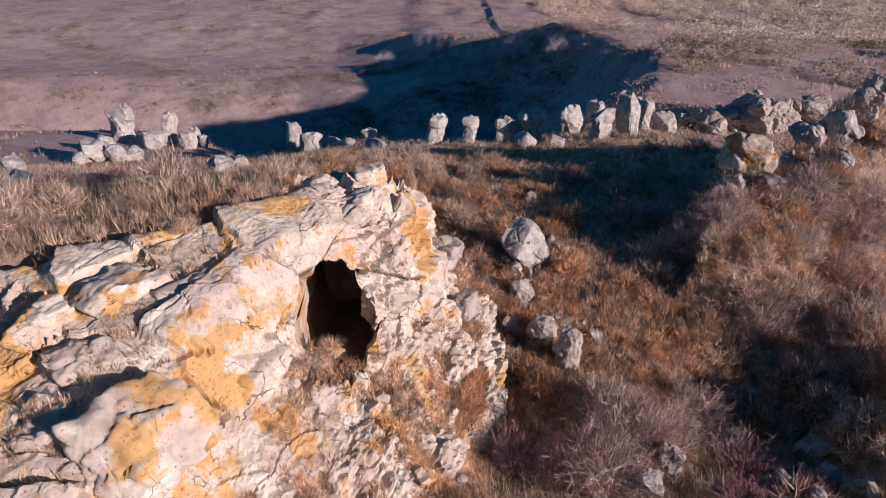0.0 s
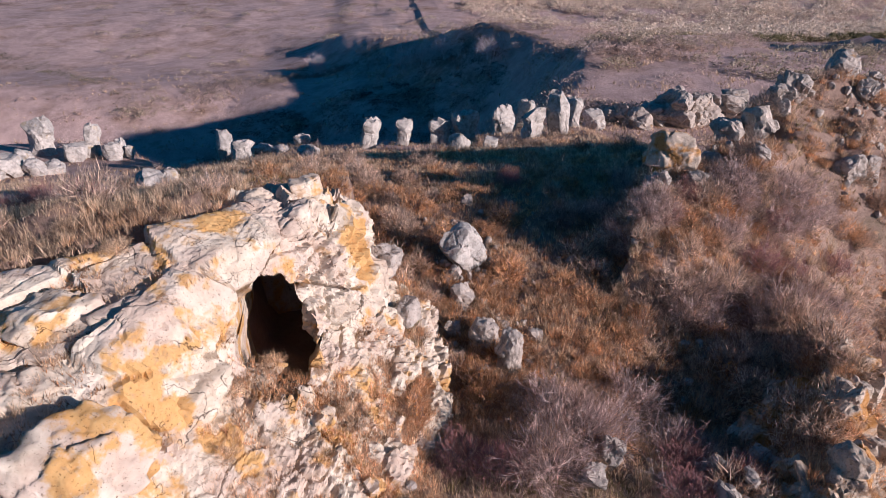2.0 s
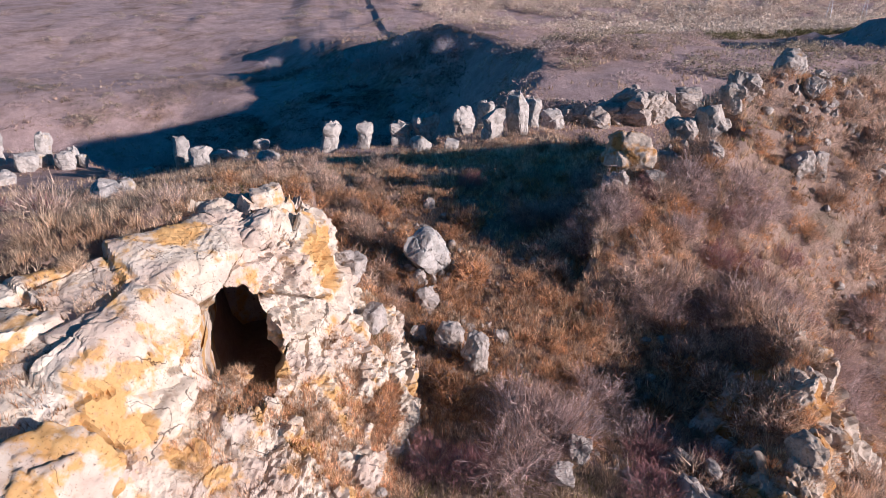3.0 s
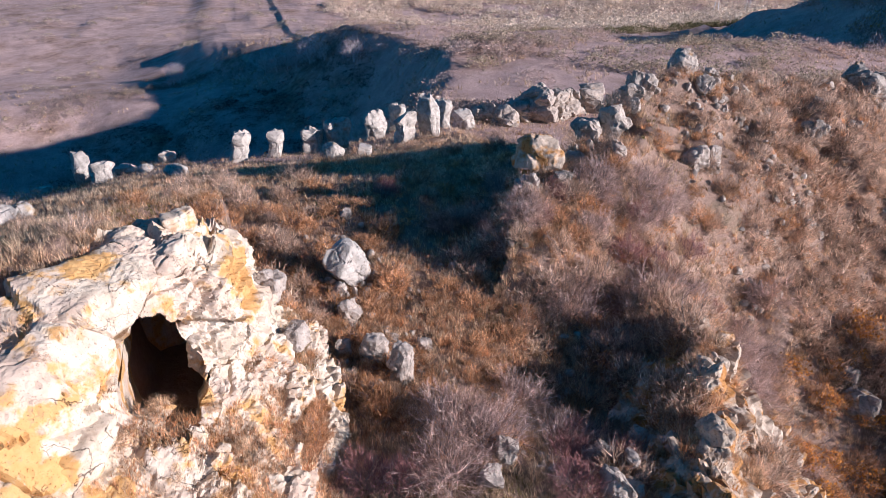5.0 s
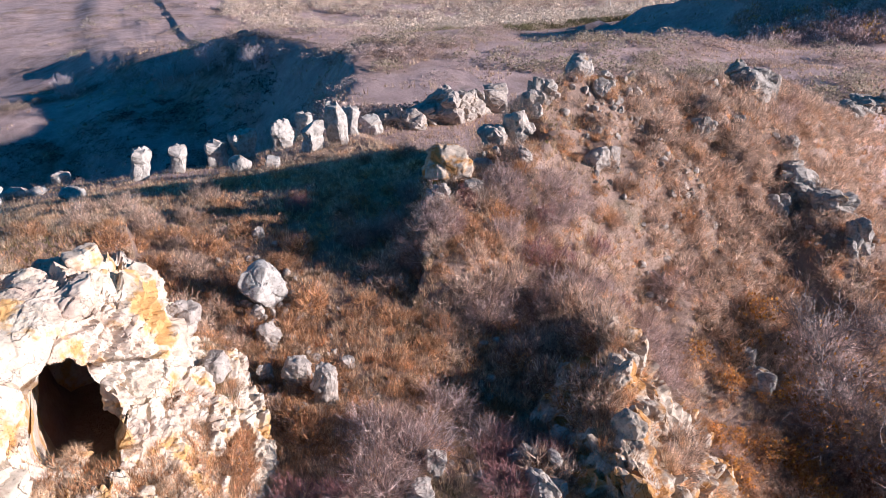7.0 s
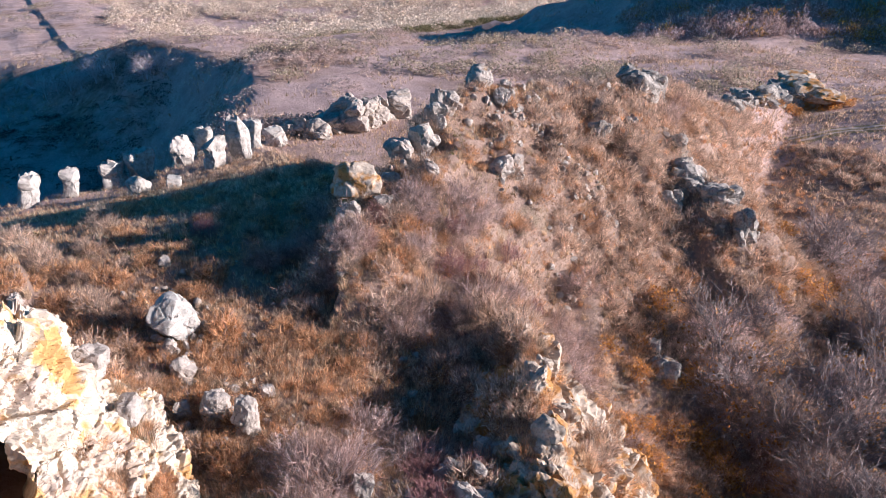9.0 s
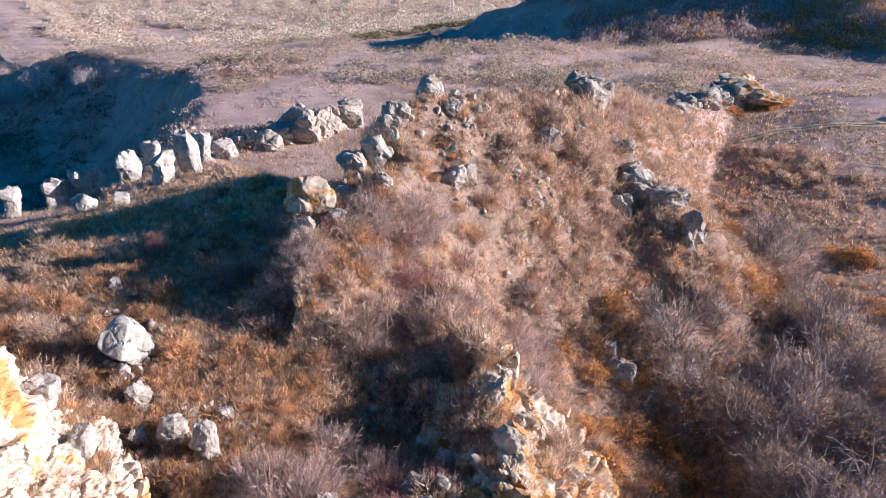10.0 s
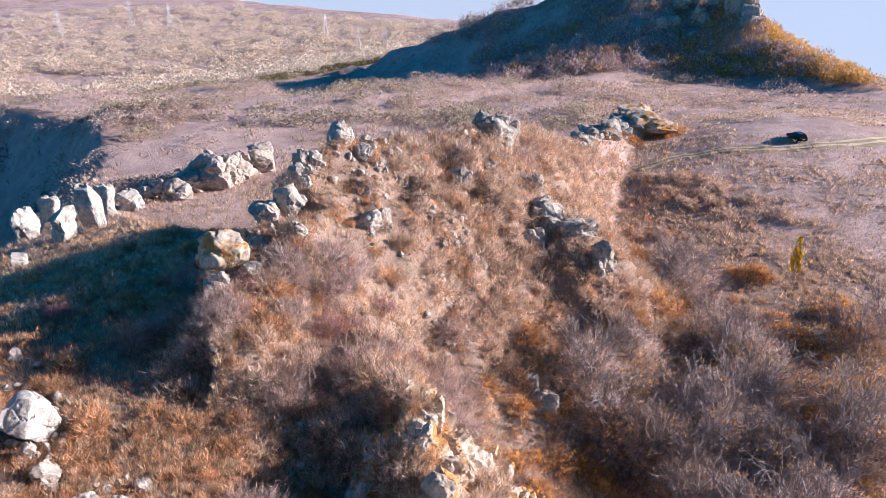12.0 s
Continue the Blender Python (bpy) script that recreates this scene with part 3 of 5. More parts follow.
for k, (x, y, w, h) in enumerate([(6.5, 30.4, 1.4, 2.9), (5.5, 32.6, 2.0, 1.8), (1.1, 31.5, 1.5, 1.9), (-0.1, 34.3, 1.9, 1.9), (5.0, 37.3, 1.5, 1.5), (4.7, 40.0, 1.3, 1.1), (3.9, 33.6, 1.1, 1.4), (8.6, 33.0, 0.9, 0.7), (7.1, 52.4, 1.0, 1.0), (10.1, 23.3, 1.2, 1.7), (8.8, 21.9, 1.4, 1.0), (-3.1, 49.6, 1.0, 1.0)]):
    rock("field_rock", 210 + k, x, y, w * 0.75, h * 0.8, M_ROCK, "rough limestone rock half sunk in dry grass", "rock", "rocks in the grassy hollow", level=4, sink=0.25)
rock("tilted_block", 240, 21.7, 47.6, 2.6, 3.1, M_ORANGE, "big limestone block with an orange lichened face", "rock", level=5)
for k, (x, y, w, h) in enumerate([(28.7, 53.2, 2.2, 2.1), (31.3, 53.0, 2.4, 2.9), (40.2, 56.8, 2.5, 2.2), (41.1, 54.6, 1.6, 1.8), (36.4, 47.9, 2.1, 2.2), (38.0, 47.8, 1.2, 2.3), (26.0, 49.8, 1.7, 1.2), (29.1, 48.9, 1.7, 1.0), (22.9, 45.6, 1.7, 1.0), (19.8, 45.0, 2.2, 1.9), (28.1, 46.4, 1.4, 1.0), (18.6, 44.4, 1.5, 1.2), (43.5, 57.0, 2.2, 1.6), (35, 55.2, 2.6, 2.2), (33, 54.0, 2.2, 2.4)]):
    rock("ridge_rock", 250 + k, x, y, w * 0.85, h * 0.85, M_ROCK, "weathered limestone rock among scrub on the ridge", "rock", "rocks on the ridge", level=4, sink=0.35, rugged=k > 7)
for k, (x, y, w, h) in enumerate([(49, 124, 5.0, 4.4), (56, 125, 8.0, 6.4), (63, 127, 5.6, 5.8), (46, 128, 5.0, 3.6), (68, 128, 6.5, 5.6), (52.5, 126, 5.0, 4.6), (59.5, 126, 5.5, 5.0)]):
    rock("cliff_block", 280 + k, x, y, w * 1.0, h * 0.85, M_ROCK, "grey limestone cliff block below the ridge", "rock", "blocks below the ridge", level=4, sink=0.3, rugged=True)
for k, (x, y, w, h) in enumerate([(61.4, 46.5, 6.0, 4.0), (62.0, 43.0, 6.2, 3.8), (61.5, 39.0, 3.4, 4.4), (57.6, 45.6, 3.4, 3.2), (66.0, 59.5, 7.4, 4.6), (70.0, 61.0, 5.0, 4.0), (51.5, 51.6, 2.9, 2.3), (44.0, 32.5, 2.8, 2.6), (44.6, 34.6, 2.2, 1.8), (55, 55, 3.2, 2.0), (58, 53, 2.6, 1.8), (64, 51, 3, 2.4)]):
    rock("ledge_rock", 300 + k, x, y, w * 0.68, h * 0.62, M_GREY, "fractured grey limestone ledge in bushes", "rock", "ledges on the eastern flank", level=5, sink=0.45, rugged=k not in (7, 8))
for k, (x, y, w, h) in enumerate([(137, 79, 11, 8.6), (131, 81, 7, 5), (118, 78, 6.5, 4.0), (125, 80, 6.0, 4.0), (110, 75.5, 4.0, 3.4), (104, 73, 3.6, 3.4)]):
    rock("rock_wall", 320 + k, x, y, w * 1.0, h * 0.75, M_GREY if k else M_ORANGE, "dark rock wall overgrown with orange bushes", "rock", "rock wall by the meadow", level=5, sink=0.3, rugged=True)


# the crag on the edge above the eastern slope
EDGE = [(26.5, 32, 6.0), (24.2, 29, 7.4), (22.3, 26, 8.3), (21.0, 23.5, 8.2), (19.6, 21.6, 7.8), (18.5, 20, 7.4), (17.2, 18.0, 7.0), (13, 11, 5.5)]


def edge_top(x, y):
    """Height of the crag without its fine relief."""
    p = np.stack([x, y, 0 * x], -1).reshape(-1, 3)
    wob = 0.8 * vnoise(p, 2.2, 71).reshape(x.shape)
    d, side, rim = along(x + wob, y - wob, EDGE)
    rim = rim + 0.9 * vnoise(p, 2.6, 73).reshape(x.shape)
    return rim + 0.1 - np.where(side < 0, 1.0 * np.maximum(0, d - 0.3), 1.35 * np.maximum(0, d - 0.3))


def edge_crag():
    """A broken rib of rock with its face and loose blocks."""
    xs, ys = np.arange(10, 34, 0.13), np.arange(9, 34, 0.13)
    X, Y = np.meshgrid(xs, ys)
    G, Z = land(X, Y), edge_top(X, Y)
    zy, zx = np.gradient(Z, ys, xs)
    N = np.stack([-zx, -zy, 1.2 * np.ones_like(Z)], -1).reshape(-1, 3)
    N /= np.linalg.norm(N, axis=1, keepdims=True)
    P = np.stack([X, Y, Z], -1).reshape(-1, 3)
    Q = P + 0.5 * np.stack([fbm(P, 2.0, 3, 55), fbm(P, 2.0, 3, 56), fbm(P, 2.0, 3, 57)], -1)
    gap, val = worley(Q, (2.0, 2.0, 1.5), 8, 0.8)
    gap2, val2 = worley(Q, (0.8, 0.8, 0.6), 9, 0.8)
    out = 1.3 * (val - 0.5) * sm(0, 0.1, gap) - 0.3 * np.exp(-(gap / 0.06) ** 2) + 0.45 * (val2 - 0.5) * sm(0, 0.12, gap2) + 0.3 * fbm(P, 1.4, 4, 58, 0.6)
    bare = (Z - G).ravel() > -0.8
    P = P + N * out[:, None] * bare[:, None]
    P[:, 2] = np.where(bare, P[:, 2], G.ravel() - 0.8)
    root = new("edge_crag")
    face = new("rock_face", mesh_data("rock_face", P, grid_faces(*X.shape), M_ORANGE, False))
    face.parent = root
    for k, (x, y, w, h) in enumerate([(21.4, 23.6, 1.6, 2.2), (23.2, 25.4, 1.4, 1.8), (19.6, 20.6, 1.8, 1.7), (22.0, 22.0, 1.7, 1.9), (24.6, 27.0, 1.3, 1.4), (18.0, 17.6, 1.9, 1.8), (20.4, 21.0, 1.3, 1.6)]):
        ob = new("block", rock_mesh("block", 440 + k, (w, w * 0.8, h), M_ORANGE, level=4, chips=14, boxy=0.6))
        ob.matrix_world = pose(x, y, float(edge_top(np.array([x]), np.array([y]))[0]) + 0.2 * h, 8, -10, k * 50)
        ob.parent = root
    return tagged(root, "craggy limestone rib with orange lichen, half overgrown", "rock outcrop")


edge_crag()


def stones(name, seed, x, y, lo, hi, mat, label):
    """Small stones that poke out of the grass, one mesh."""
    rng = np.random.default_rng(seed)
    u, f = unit_sphere(2)
    vs = []
    for px, py, pz in zip(x, y, land(x, y)):
        p = u.copy()
        for _ in range(7):
            n = rng.normal(size=3)
            n /= np.linalg.norm(n)
            p -= np.maximum(0, p @ n - rng.uniform(0.35, 0.8))[:, None] * n
        p *= rng.uniform(0.7, 1.3, 3) * rng.uniform(lo, hi)
        vs.append(p + (px, py, pz + 0.12))
    fs = np.concatenate([f + k * len(u) for k in range(len(vs))])
    return tagged(new(name, mesh_data(name, np.concatenate(vs), fs, mat, False)), label, "stones", kind="stuff")


RS = np.random.default_rng(77)
sx, sy = RS.uniform(17, 66, 2600), RS.uniform(24, 62, 2600)
keep = (land(sx, sy, False) > 0) & (fbm(np.stack([sx, sy, 0 * sx], -1), 6.0, 2, 33) > 0.15)
stones("ridge_stones", 501, sx[keep], sy[keep], 0.12, 0.5, M_ROCK, "small pale stones poking out of the ridge")
sx, sy = RS.uniform(-2, 20, 500), RS.uniform(22, 50, 500)
keep = fbm(np.stack([sx, sy, 0 * sx], -1), 5.0, 2, 34) > 0.1
stones("hollow_stones", 502, sx[keep], sy[keep], 0.1, 0.38, M_ROCK, "small pale stones in the grassy hollow")
for k, (x, y, w, h) in enumerate([(17.5, 22.9, 1.8, 1.8), (15.7, 21.3, 2.0, 1.8), (14.3, 19.9, 2.1, 1.7), (14.5, 22.5, 1.6, 1.4), (24.5, 24.0, 2.2, 2.6), (21.5, 19.0, 2.6, 2.4)]):
    rock("crag_rock", 340 + k, x, y, w * 0.8, h * 0.75, M_ORANGE if k > 3 else M_ROCK, "craggy limestone rock below the edge", "rock", "rocks by the crag", level=5, sink=0.6, rugged=True)


# ---- plants ----
def tubes(segs, sides=3):
    """Tapered twigs as arrays of vertices and quads, from rows of two ends and two radii."""
    s = np.asarray(segs, float)
    a, b, ra, rb = s[:, :3], s[:, 3:6], s[:, 6], s[:, 7]
    d = b - a
    d /= np.linalg.norm(d, axis=1, keepdims=True) + 1e-9
    e1 = np.cross(d, np.where(np.abs(d[:, 2:3]) > 0.9, (1.0, 0, 0), (0, 0, 1.0)))
    e1 /= np.linalg.norm(e1, axis=1, keepdims=True)
    e2 = np.cross(d, e1)
    rings = []
    for base, r in ((a, ra), (b, rb)):
        for k in range(sides):
            t = 2 * math.pi * k / sides
            rings.append(base + r[:, None] * (math.cos(t) * e1 + math.sin(t) * e2))
    v = np.stack(rings, 1).reshape(-1, 3)
    o = np.arange(len(s))[:, None, None] * 2 * sides
    k = np.arange(sides)
    q = np.stack([k, (k + 1) % sides, (k + 1) % sides + sides, k + sides], -1)[None]
    return v, (o + q).reshape(-1, 4)


def grow(rng, start, way, length, radius, level, kids, segs, ends, rise=0.25, steps=4, least=0.01):
    """Adds a branch and its twigs to segs; the finest twigs, one step each, have a far radius of zero."""
    p, d = np.array(start, float), np.array(way, float)
    steps = steps if level else 1
    for k in range(steps):
        d = d + rng.normal(size=3) * 0.26 + (0, 0, rise * 0.35)
        d /= np.linalg.norm(d)
        q = p + d * length / steps
        r0, r1 = radius * (1 - 0.75 * k / steps), radius * (1 - 0.75 * (k + 1) / steps)
        segs.append((*p, *q, max(r0, least), max(r1, least) if level else 0.0))
        if level > 0:
            for _ in range(kids[-level] if k else kids[-level] // 2):
                w = d + rng.normal(size=3) * 0.65
                w /= np.linalg.norm(w)
                grow(rng, p + (q - p) * rng.random(), w, length * rng.uniform(0.35, 0.6), r1 * 0.62, level - 1, kids, segs, ends, rise, 2, least)
        p = q
    ends.append(p)


def twig_mesh(name, segs, mat):
    v, f = twig_arrays(segs)
    return mesh_data(name, v, f, mat, False)


def twig_arrays(segs):
    """Branches as three-sided tubes, finest twigs as single blades; all triangles."""
    s = np.asarray(segs, float)
    fine = s[:, 7] == 0
    v, q = tubes(s[~fine])
    t = np.concatenate([q[:, [0, 1, 2]], q[:, [0, 2, 3]]])
    b = s[fine]
    side = np.cross(b[:, 3:6] - b[:, :3], np.random.default_rng(len(b)).normal(size=(len(b), 3)))
    side /= np.linalg.norm(side, axis=1, keepdims=True) + 1e-9
    side *= b[:, 6:7] * 1.2
    blades = np.stack([b[:, :3] - side, b[:, :3] + side, b[:, 3:6]], 1).reshape(-1, 3)
    return np.concatenate([v, blades]), np.concatenate([t, len(v) + np.arange(len(blades)).reshape(-1, 3)])


def leaf_quads(rng, centres, size, jitter):
    c = np.asarray(centres) + rng.normal(size=(len(centres), 3)) * jitter
    a = rng.normal(size=c.shape)
    a /= np.linalg.norm(a, axis=1, keepdims=True)
    b = np.cross(a, rng.normal(size=c.shape))
    b /= np.linalg.norm(b, axis=1, keepdims=True)
    s = size * rng.uniform(0.6, 1.3, (len(c), 1))
    v = np.stack([c - a * s, c - b * s * 0.6, c + a * s, c + b * s * 0.6], 1).reshape(-1, 3)
    return v, np.arange(len(v)).reshape(-1, 4)


def dome(rng, n, wide, tall, length, width, lift=0.0, low=0.3, stray=0.6, up=0.45):
    """Fine twigs in an uneven, airy crown: triangles that point outwards and up."""
    d = rng.normal(size=(n, 3))
    d[:, 2] = np.abs(d[:, 2])
    d /= np.linalg.norm(d, axis=1, keepdims=True)
    lobes = 1 + 0.42 * vnoise(d * 1.5 + rng.uniform(0, 60, 3), 1.0) + 0.22 * vnoise(d * 4.0 + rng.uniform(0, 60, 3), 1.0)
    r = (low + (1 - low) * rng.random(n) ** 0.6) * lobes
    p = d * r[:, None] * (wide, wide, tall) + (0, 0, lift)
    way = d * 0.8 + (0, 0, up) + rng.normal(size=(n, 3)) * stray
    way /= np.linalg.norm(way, axis=1, keepdims=True)
    side = np.cross(way, rng.normal(size=(n, 3)))
    side /= np.linalg.norm(side, axis=1, keepdims=True)
    side *= (width * rng.uniform(0.6, 1.4, n))[:, None]
    tip = p + way * (length * rng.uniform(0.5, 1.4, n))[:, None]
    return np.stack([p - side, p + side, tip], 1).reshape(-1, 3), p


def limbs(rng, stems, wide, tall, radius, trunk=0.0, level=1, kids=(3,)):
    """Bent stems that fork as they rise, as rows for tubes()."""
    segs, ends = [], []
    if trunk:
        segs.append((0, 0, -0.5, 0, 0, trunk, radius * 3.0, radius * 2.2))
    for k in range(stems):
        t = 2 * math.pi * (k + rng.random()) / stems
        w = np.array((math.cos(t) * wide, math.sin(t) * wide, tall)) * rng.uniform(0.7, 1.0)
        grow(rng, (0, 0, trunk - 0.1), w / np.linalg.norm(w), np.linalg.norm(w), radius, level, kids, segs, ends, 0.15, 4, radius * 0.3)
    return segs, ends


def shrub(name, seed, stems, tall, wide, twigs, mat, leaf=None, leaves=0, size=0.05, radius=0.02, trunk=0.0, length=0.3, width=0.009, limb=None, stray=0.6, up=0.45, level=1, kids=(3,)):
    """A plant as a parent with its stems, its crown of fine twigs, and its leaves where it has some."""
    rng = np.random.default_rng(seed)
    root = new(name)
    root.empty_display_size = 0.2
    segs, _ = limbs(rng, stems, wide, tall, radius, trunk, level, kids)
    st = new("trunk", twig_mesh("trunk", segs, limb or M_BARK))
    st.parent = root
    v, p = dome(rng, twigs, wide, tall, length, width, trunk * 0.7, 0.3, stray, up)
    cr = new("crown", mesh_data("crown", v, np.arange(len(v)).reshape(-1, 3), mat, False))
    cr.parent = root
    if leaf:
        at = p[rng.integers(0, len(p), leaves)]
        keep = vnoise(at / max(wide, 0.1) * 2 + seed, 1.0) > -0.1
        v, f = leaf_quads(rng, at[keep], size, 0.08 * wide)
        lf = new("foliage", mesh_data("foliage", v, f, leaf, False))
        lf.parent = root
    return root


def set_out(root, places, label, category, group, rng, lo, hi, lean=6):
    """The plant itself at the first place and copies at the rest."""
    tagged(root, label, category, group)
    for k, (x, y) in enumerate(places):
        s = rng.uniform(lo, hi)
        m = pose(x, y, float(heights(np.array([x]), np.array([y]))[0]) - 0.05, rng.uniform(-lean, lean), rng.uniform(-lean, lean), rng.uniform(0, 360))
        if k == 0:
            root.matrix_basis = m @ Matrix.Diagonal((s, s, s, 1))
        else:
            c = copy_thing(root, m)
            c.scale = (s, s, s * rng.uniform(0.85, 1.1))


def heights(x, y):
    z = land(x, y)
    ok = (x < 2) & (x > -34) & (y > 6) & (y < 58)
    z = np.where(ok, np.maximum(z, crag_top(x, y)), z)
    return np.maximum(z, np.where((x > 10) & (x < 34) & (y < 34), edge_top(x, y), -99))


def wedge(rng, n, near, far, lo, hi):
    """Points spread evenly to the eye of a visitor on the hill: bearing lo..hi degrees from north, near..far metres."""
    r = near * (far / near) ** rng.random(n)
    t = np.radians(rng.uniform(lo, hi, n))
    return r * np.sin(t), r * np.cos(t)


def open_soil(x, y):
    """True where soil, not bare rock, lies."""
    on_rock = (x > -30) & (x < 0.8) & (y > 6) & (y < 50) & (crag_top(x, y) > land(x, y) + 0.3) & (soil(x, y) < 0.5)
    in_cave = (x > -7.4) & (x < -2.4) & (y > 25.5) & (y < 31.5)
    on_crag = (x > 10) & (x < 34) & (y < 34) & (edge_top(x, y) > land(x, y) + 0.3) & (vnoise(np.stack([x, y, 0 * x], -1), 1.8, 72) > -0.05)
    return ~on_rock & ~on_crag & ~in_cave


def tufts(name, x, y, tall, blades, width, mat, rng, label, category):
    """Grass of many thin blades, one mesh."""
    n = len(x)
    z = heights(x, y)
    base = np.repeat(np.stack([x, y, z], -1), blades, 0)
    t = rng.uniform(0, 2 * math.pi, n * blades)
    h = np.repeat(tall, blades) * rng.uniform(0.5, 1.15, n * blades)
    lean = rng.uniform(0.15, 1.3, n * blades)
    foot = base + np.stack([np.cos(t), np.sin(t), 0 * t], -1) * (rng.uniform(0, 0.22, n * blades) * np.repeat(tall, blades) * 1.2)[:, None]
    tip = foot + np.stack([np.cos(t) * lean * h, np.sin(t) * lean * h, h], -1)
    w = np.stack([-np.sin(t), np.cos(t), 0 * t], -1) * (np.repeat(width, blades) * rng.uniform(0.6, 1.3, n * blades))[:, None]
    foot[:, 2] -= 0.06
    v = np.stack([foot - w, foot + w, tip], 1).reshape(-1, 3)
    ob = new(name, mesh_data(name, v, np.arange(len(v)).reshape(-1, 3), mat, False))
    return tagged(ob, label, category, kind="stuff")


RP = np.random.default_rng(31)


def cover(n, near, far, lo, hi, scale, seed, least, on_rock=False):
    """Places with soil (or bare rock) under them, in patches."""
    x, y = wedge(RP, n, near, far, lo, hi)
    ok = (open_soil(x, y) != on_rock) & ~((x > -7.4) & (x < -2.4) & (y > 25.5) & (y < 31.5)) & (fbm(np.stack([x, y, 0 * x], -1), scale, 3, seed) > least)
    return x[ok], y[ok]


x, y = cover(125000, 19, 150, -40, 84, 6.0, 40, -0.7)
r = np.hypot(x, y)
tufts("dry_grass", x, y, RP.uniform(0.22, 0.6, len(x)) * (0.7 + r / 160), 3, 0.005 + 0.0003 * r, M_GRASS, RP, "tall dry straw-coloured grass over the slopes", "dry grass")
x, y = cover(34000, 19, 70, -40, 60, 2.2, 44, 0.0, True)
tufts("rock_grass", x, y, RP.uniform(0.12, 0.40, len(x)), 6, 0.012 + 0 * x, M_GRASS, RP, "dry grass in the cracks of the cave rock", "dry grass")
x, y = cover(16000, 19, 60, -40, 40, 1.6, 45, 0.22, True)
tufts("rock_weeds", x, y, RP.uniform(0.12, 0.35, len(x)), 6, 0.012 + 0 * x, M_RUST, RP, "russet weeds on the ledges of the cave rock", "dead weeds")
x, y = RP.uniform(-10, 2.0, 15000), RP.uniform(17, 32, 15000)
ok = (crag_top(x, y) < 12.0) & (fbm(np.stack([x, y, 0 * x], -1), 1.6, 3, 46) > -0.25) & ~((x < -2.4) & (y > 25.5))
x, y = x[ok], y[ok]
half = RP.random(len(x)) < 0.6
tufts("scree_grass", x[half], y[half], RP.uniform(0.12, 0.40, half.sum()), 6, 0.012 + 0 * x[half], M_GRASS, RP, "dry grass over the foot of the cave rock", "dry grass")
tufts("scree_weeds", x[~half], y[~half], RP.uniform(0.12, 0.40, (~half).sum()), 6, 0.012 + 0 * x[~half], M_RUST, RP, "russet weeds over the foot of the cave rock", "dead weeds")
x, y = cover(46000, 58, 260, 44, 86, 4.0, 51, -0.1)
x, y = x[(land(x, y, False) < -3)], y[(land(x, y, False) < -3)]
half = RP.random(len(x)) < 0.6
r = np.hypot(x, y)
tufts("meadow_grass", x[half], y[half], RP.uniform(0.25, 0.6, half.sum()), 4, 0.0006 * r[half], M_GRASS, RP, "dry tussocks on the eastern meadow", "dry grass")
tufts("meadow_weeds", x[~half], y[~half], RP.uniform(0.3, 0.8, (~half).sum()), 4, 0.0006 * r[~half], M_TWIG, RP, "mauve-brown weeds on the eastern meadow", "dead weeds")
x, y = cover(34000, 120, 460, -40, 62, 9.0, 52, 0.1)
r = np.hypot(x, y)
tufts("valley_grass", x, y, RP.uniform(0.4, 1.1, len(x)) * (1 + r / 500), 3, 0.0005 * r, M_GRASS, RP, "dead brush over the valley meadows", "dead weeds")
x, y = cover(42000, 24, 110, -14, 84, 5.0, 48, 0.05)
tufts("russet_grass", x, y, RP.uniform(0.25, 0.6, len(x)), 5, 0.005 + 0.00025 * np.hypot(x, y), M_RUST, RP, "russet dead weeds among the grass", "dead weeds")
x, y = cover(30000, 22, 75, -12, 75, 5.0, 49, 0.28)
tufts("green_grass", x, y, RP.uniform(0.15, 0.4, len(x)), 5, 0.006 + 0.0003 * np.hypot(x, y), M_GREEN, RP, "patches of low green grass between dead weeds", "grass")
x, y = cover(20000, 22, 85, 5, 82, 3.0, 50, 0.78)
tufts("orange_weeds", x, y, RP.uniform(0.2, 0.45, len(x)), 6, 0.012 + 0.0003 * np.hypot(x, y), M_LEAF, RP, "spots of orange-leaved weeds on the ridge", "weeds")


# low twiggy scrub over the hollow, the ridge and its flank
def places(rng, n, near, far, lo, hi, test, seed=0, least=-9.0):
    x, y = wedge(rng, n * 12, near, far, lo, hi)
    ok = open_soil(x, y) & test(x, y)
    if seed:
        ok &= fbm(np.stack([x, y, 0 * x], -1), 7.0, 2, seed) > least
    return list(zip(x[ok][:n], y[ok][:n]))


ridge_side = lambda x, y: (land(x, y, False) > 8) | (x > 14)
grey = [shrub("bare_shrub", 60 + k, 6, 0.95, 0.95, 850, M_TWIG, length=0.40, width=0.013) for k in range(3)]
rust = [shrub("russet_shrub", 70 + k, 6, 0.8, 0.9, 700, M_RUST, M_LEAF if k == 0 else None, 90, 0.045, length=0.36, width=0.013) for k in range(3)]
for k, b in enumerate(grey):
    set_out(b, places(RP, 75, 26, 85, 2, 82, ridge_side, 81, -0.1) + places(RP, 18, 30, 75, -38, 6, lambda x, y: y > 24), "bare mauve-brown thorn shrub on the slope", "shrub", "grey shrubs", RP, 0.7, 1.7)
for k, b in enumerate(rust):
    set_out(b, places(RP, 72, 26, 80, 2, 80, ridge_side, 83, -0.2) + places(RP, 22, 26, 60, -10, 12, lambda x, y: y > 20), "leafless russet shrub among dry grass", "shrub", "russet shrubs", RP, 0.6, 1.5)


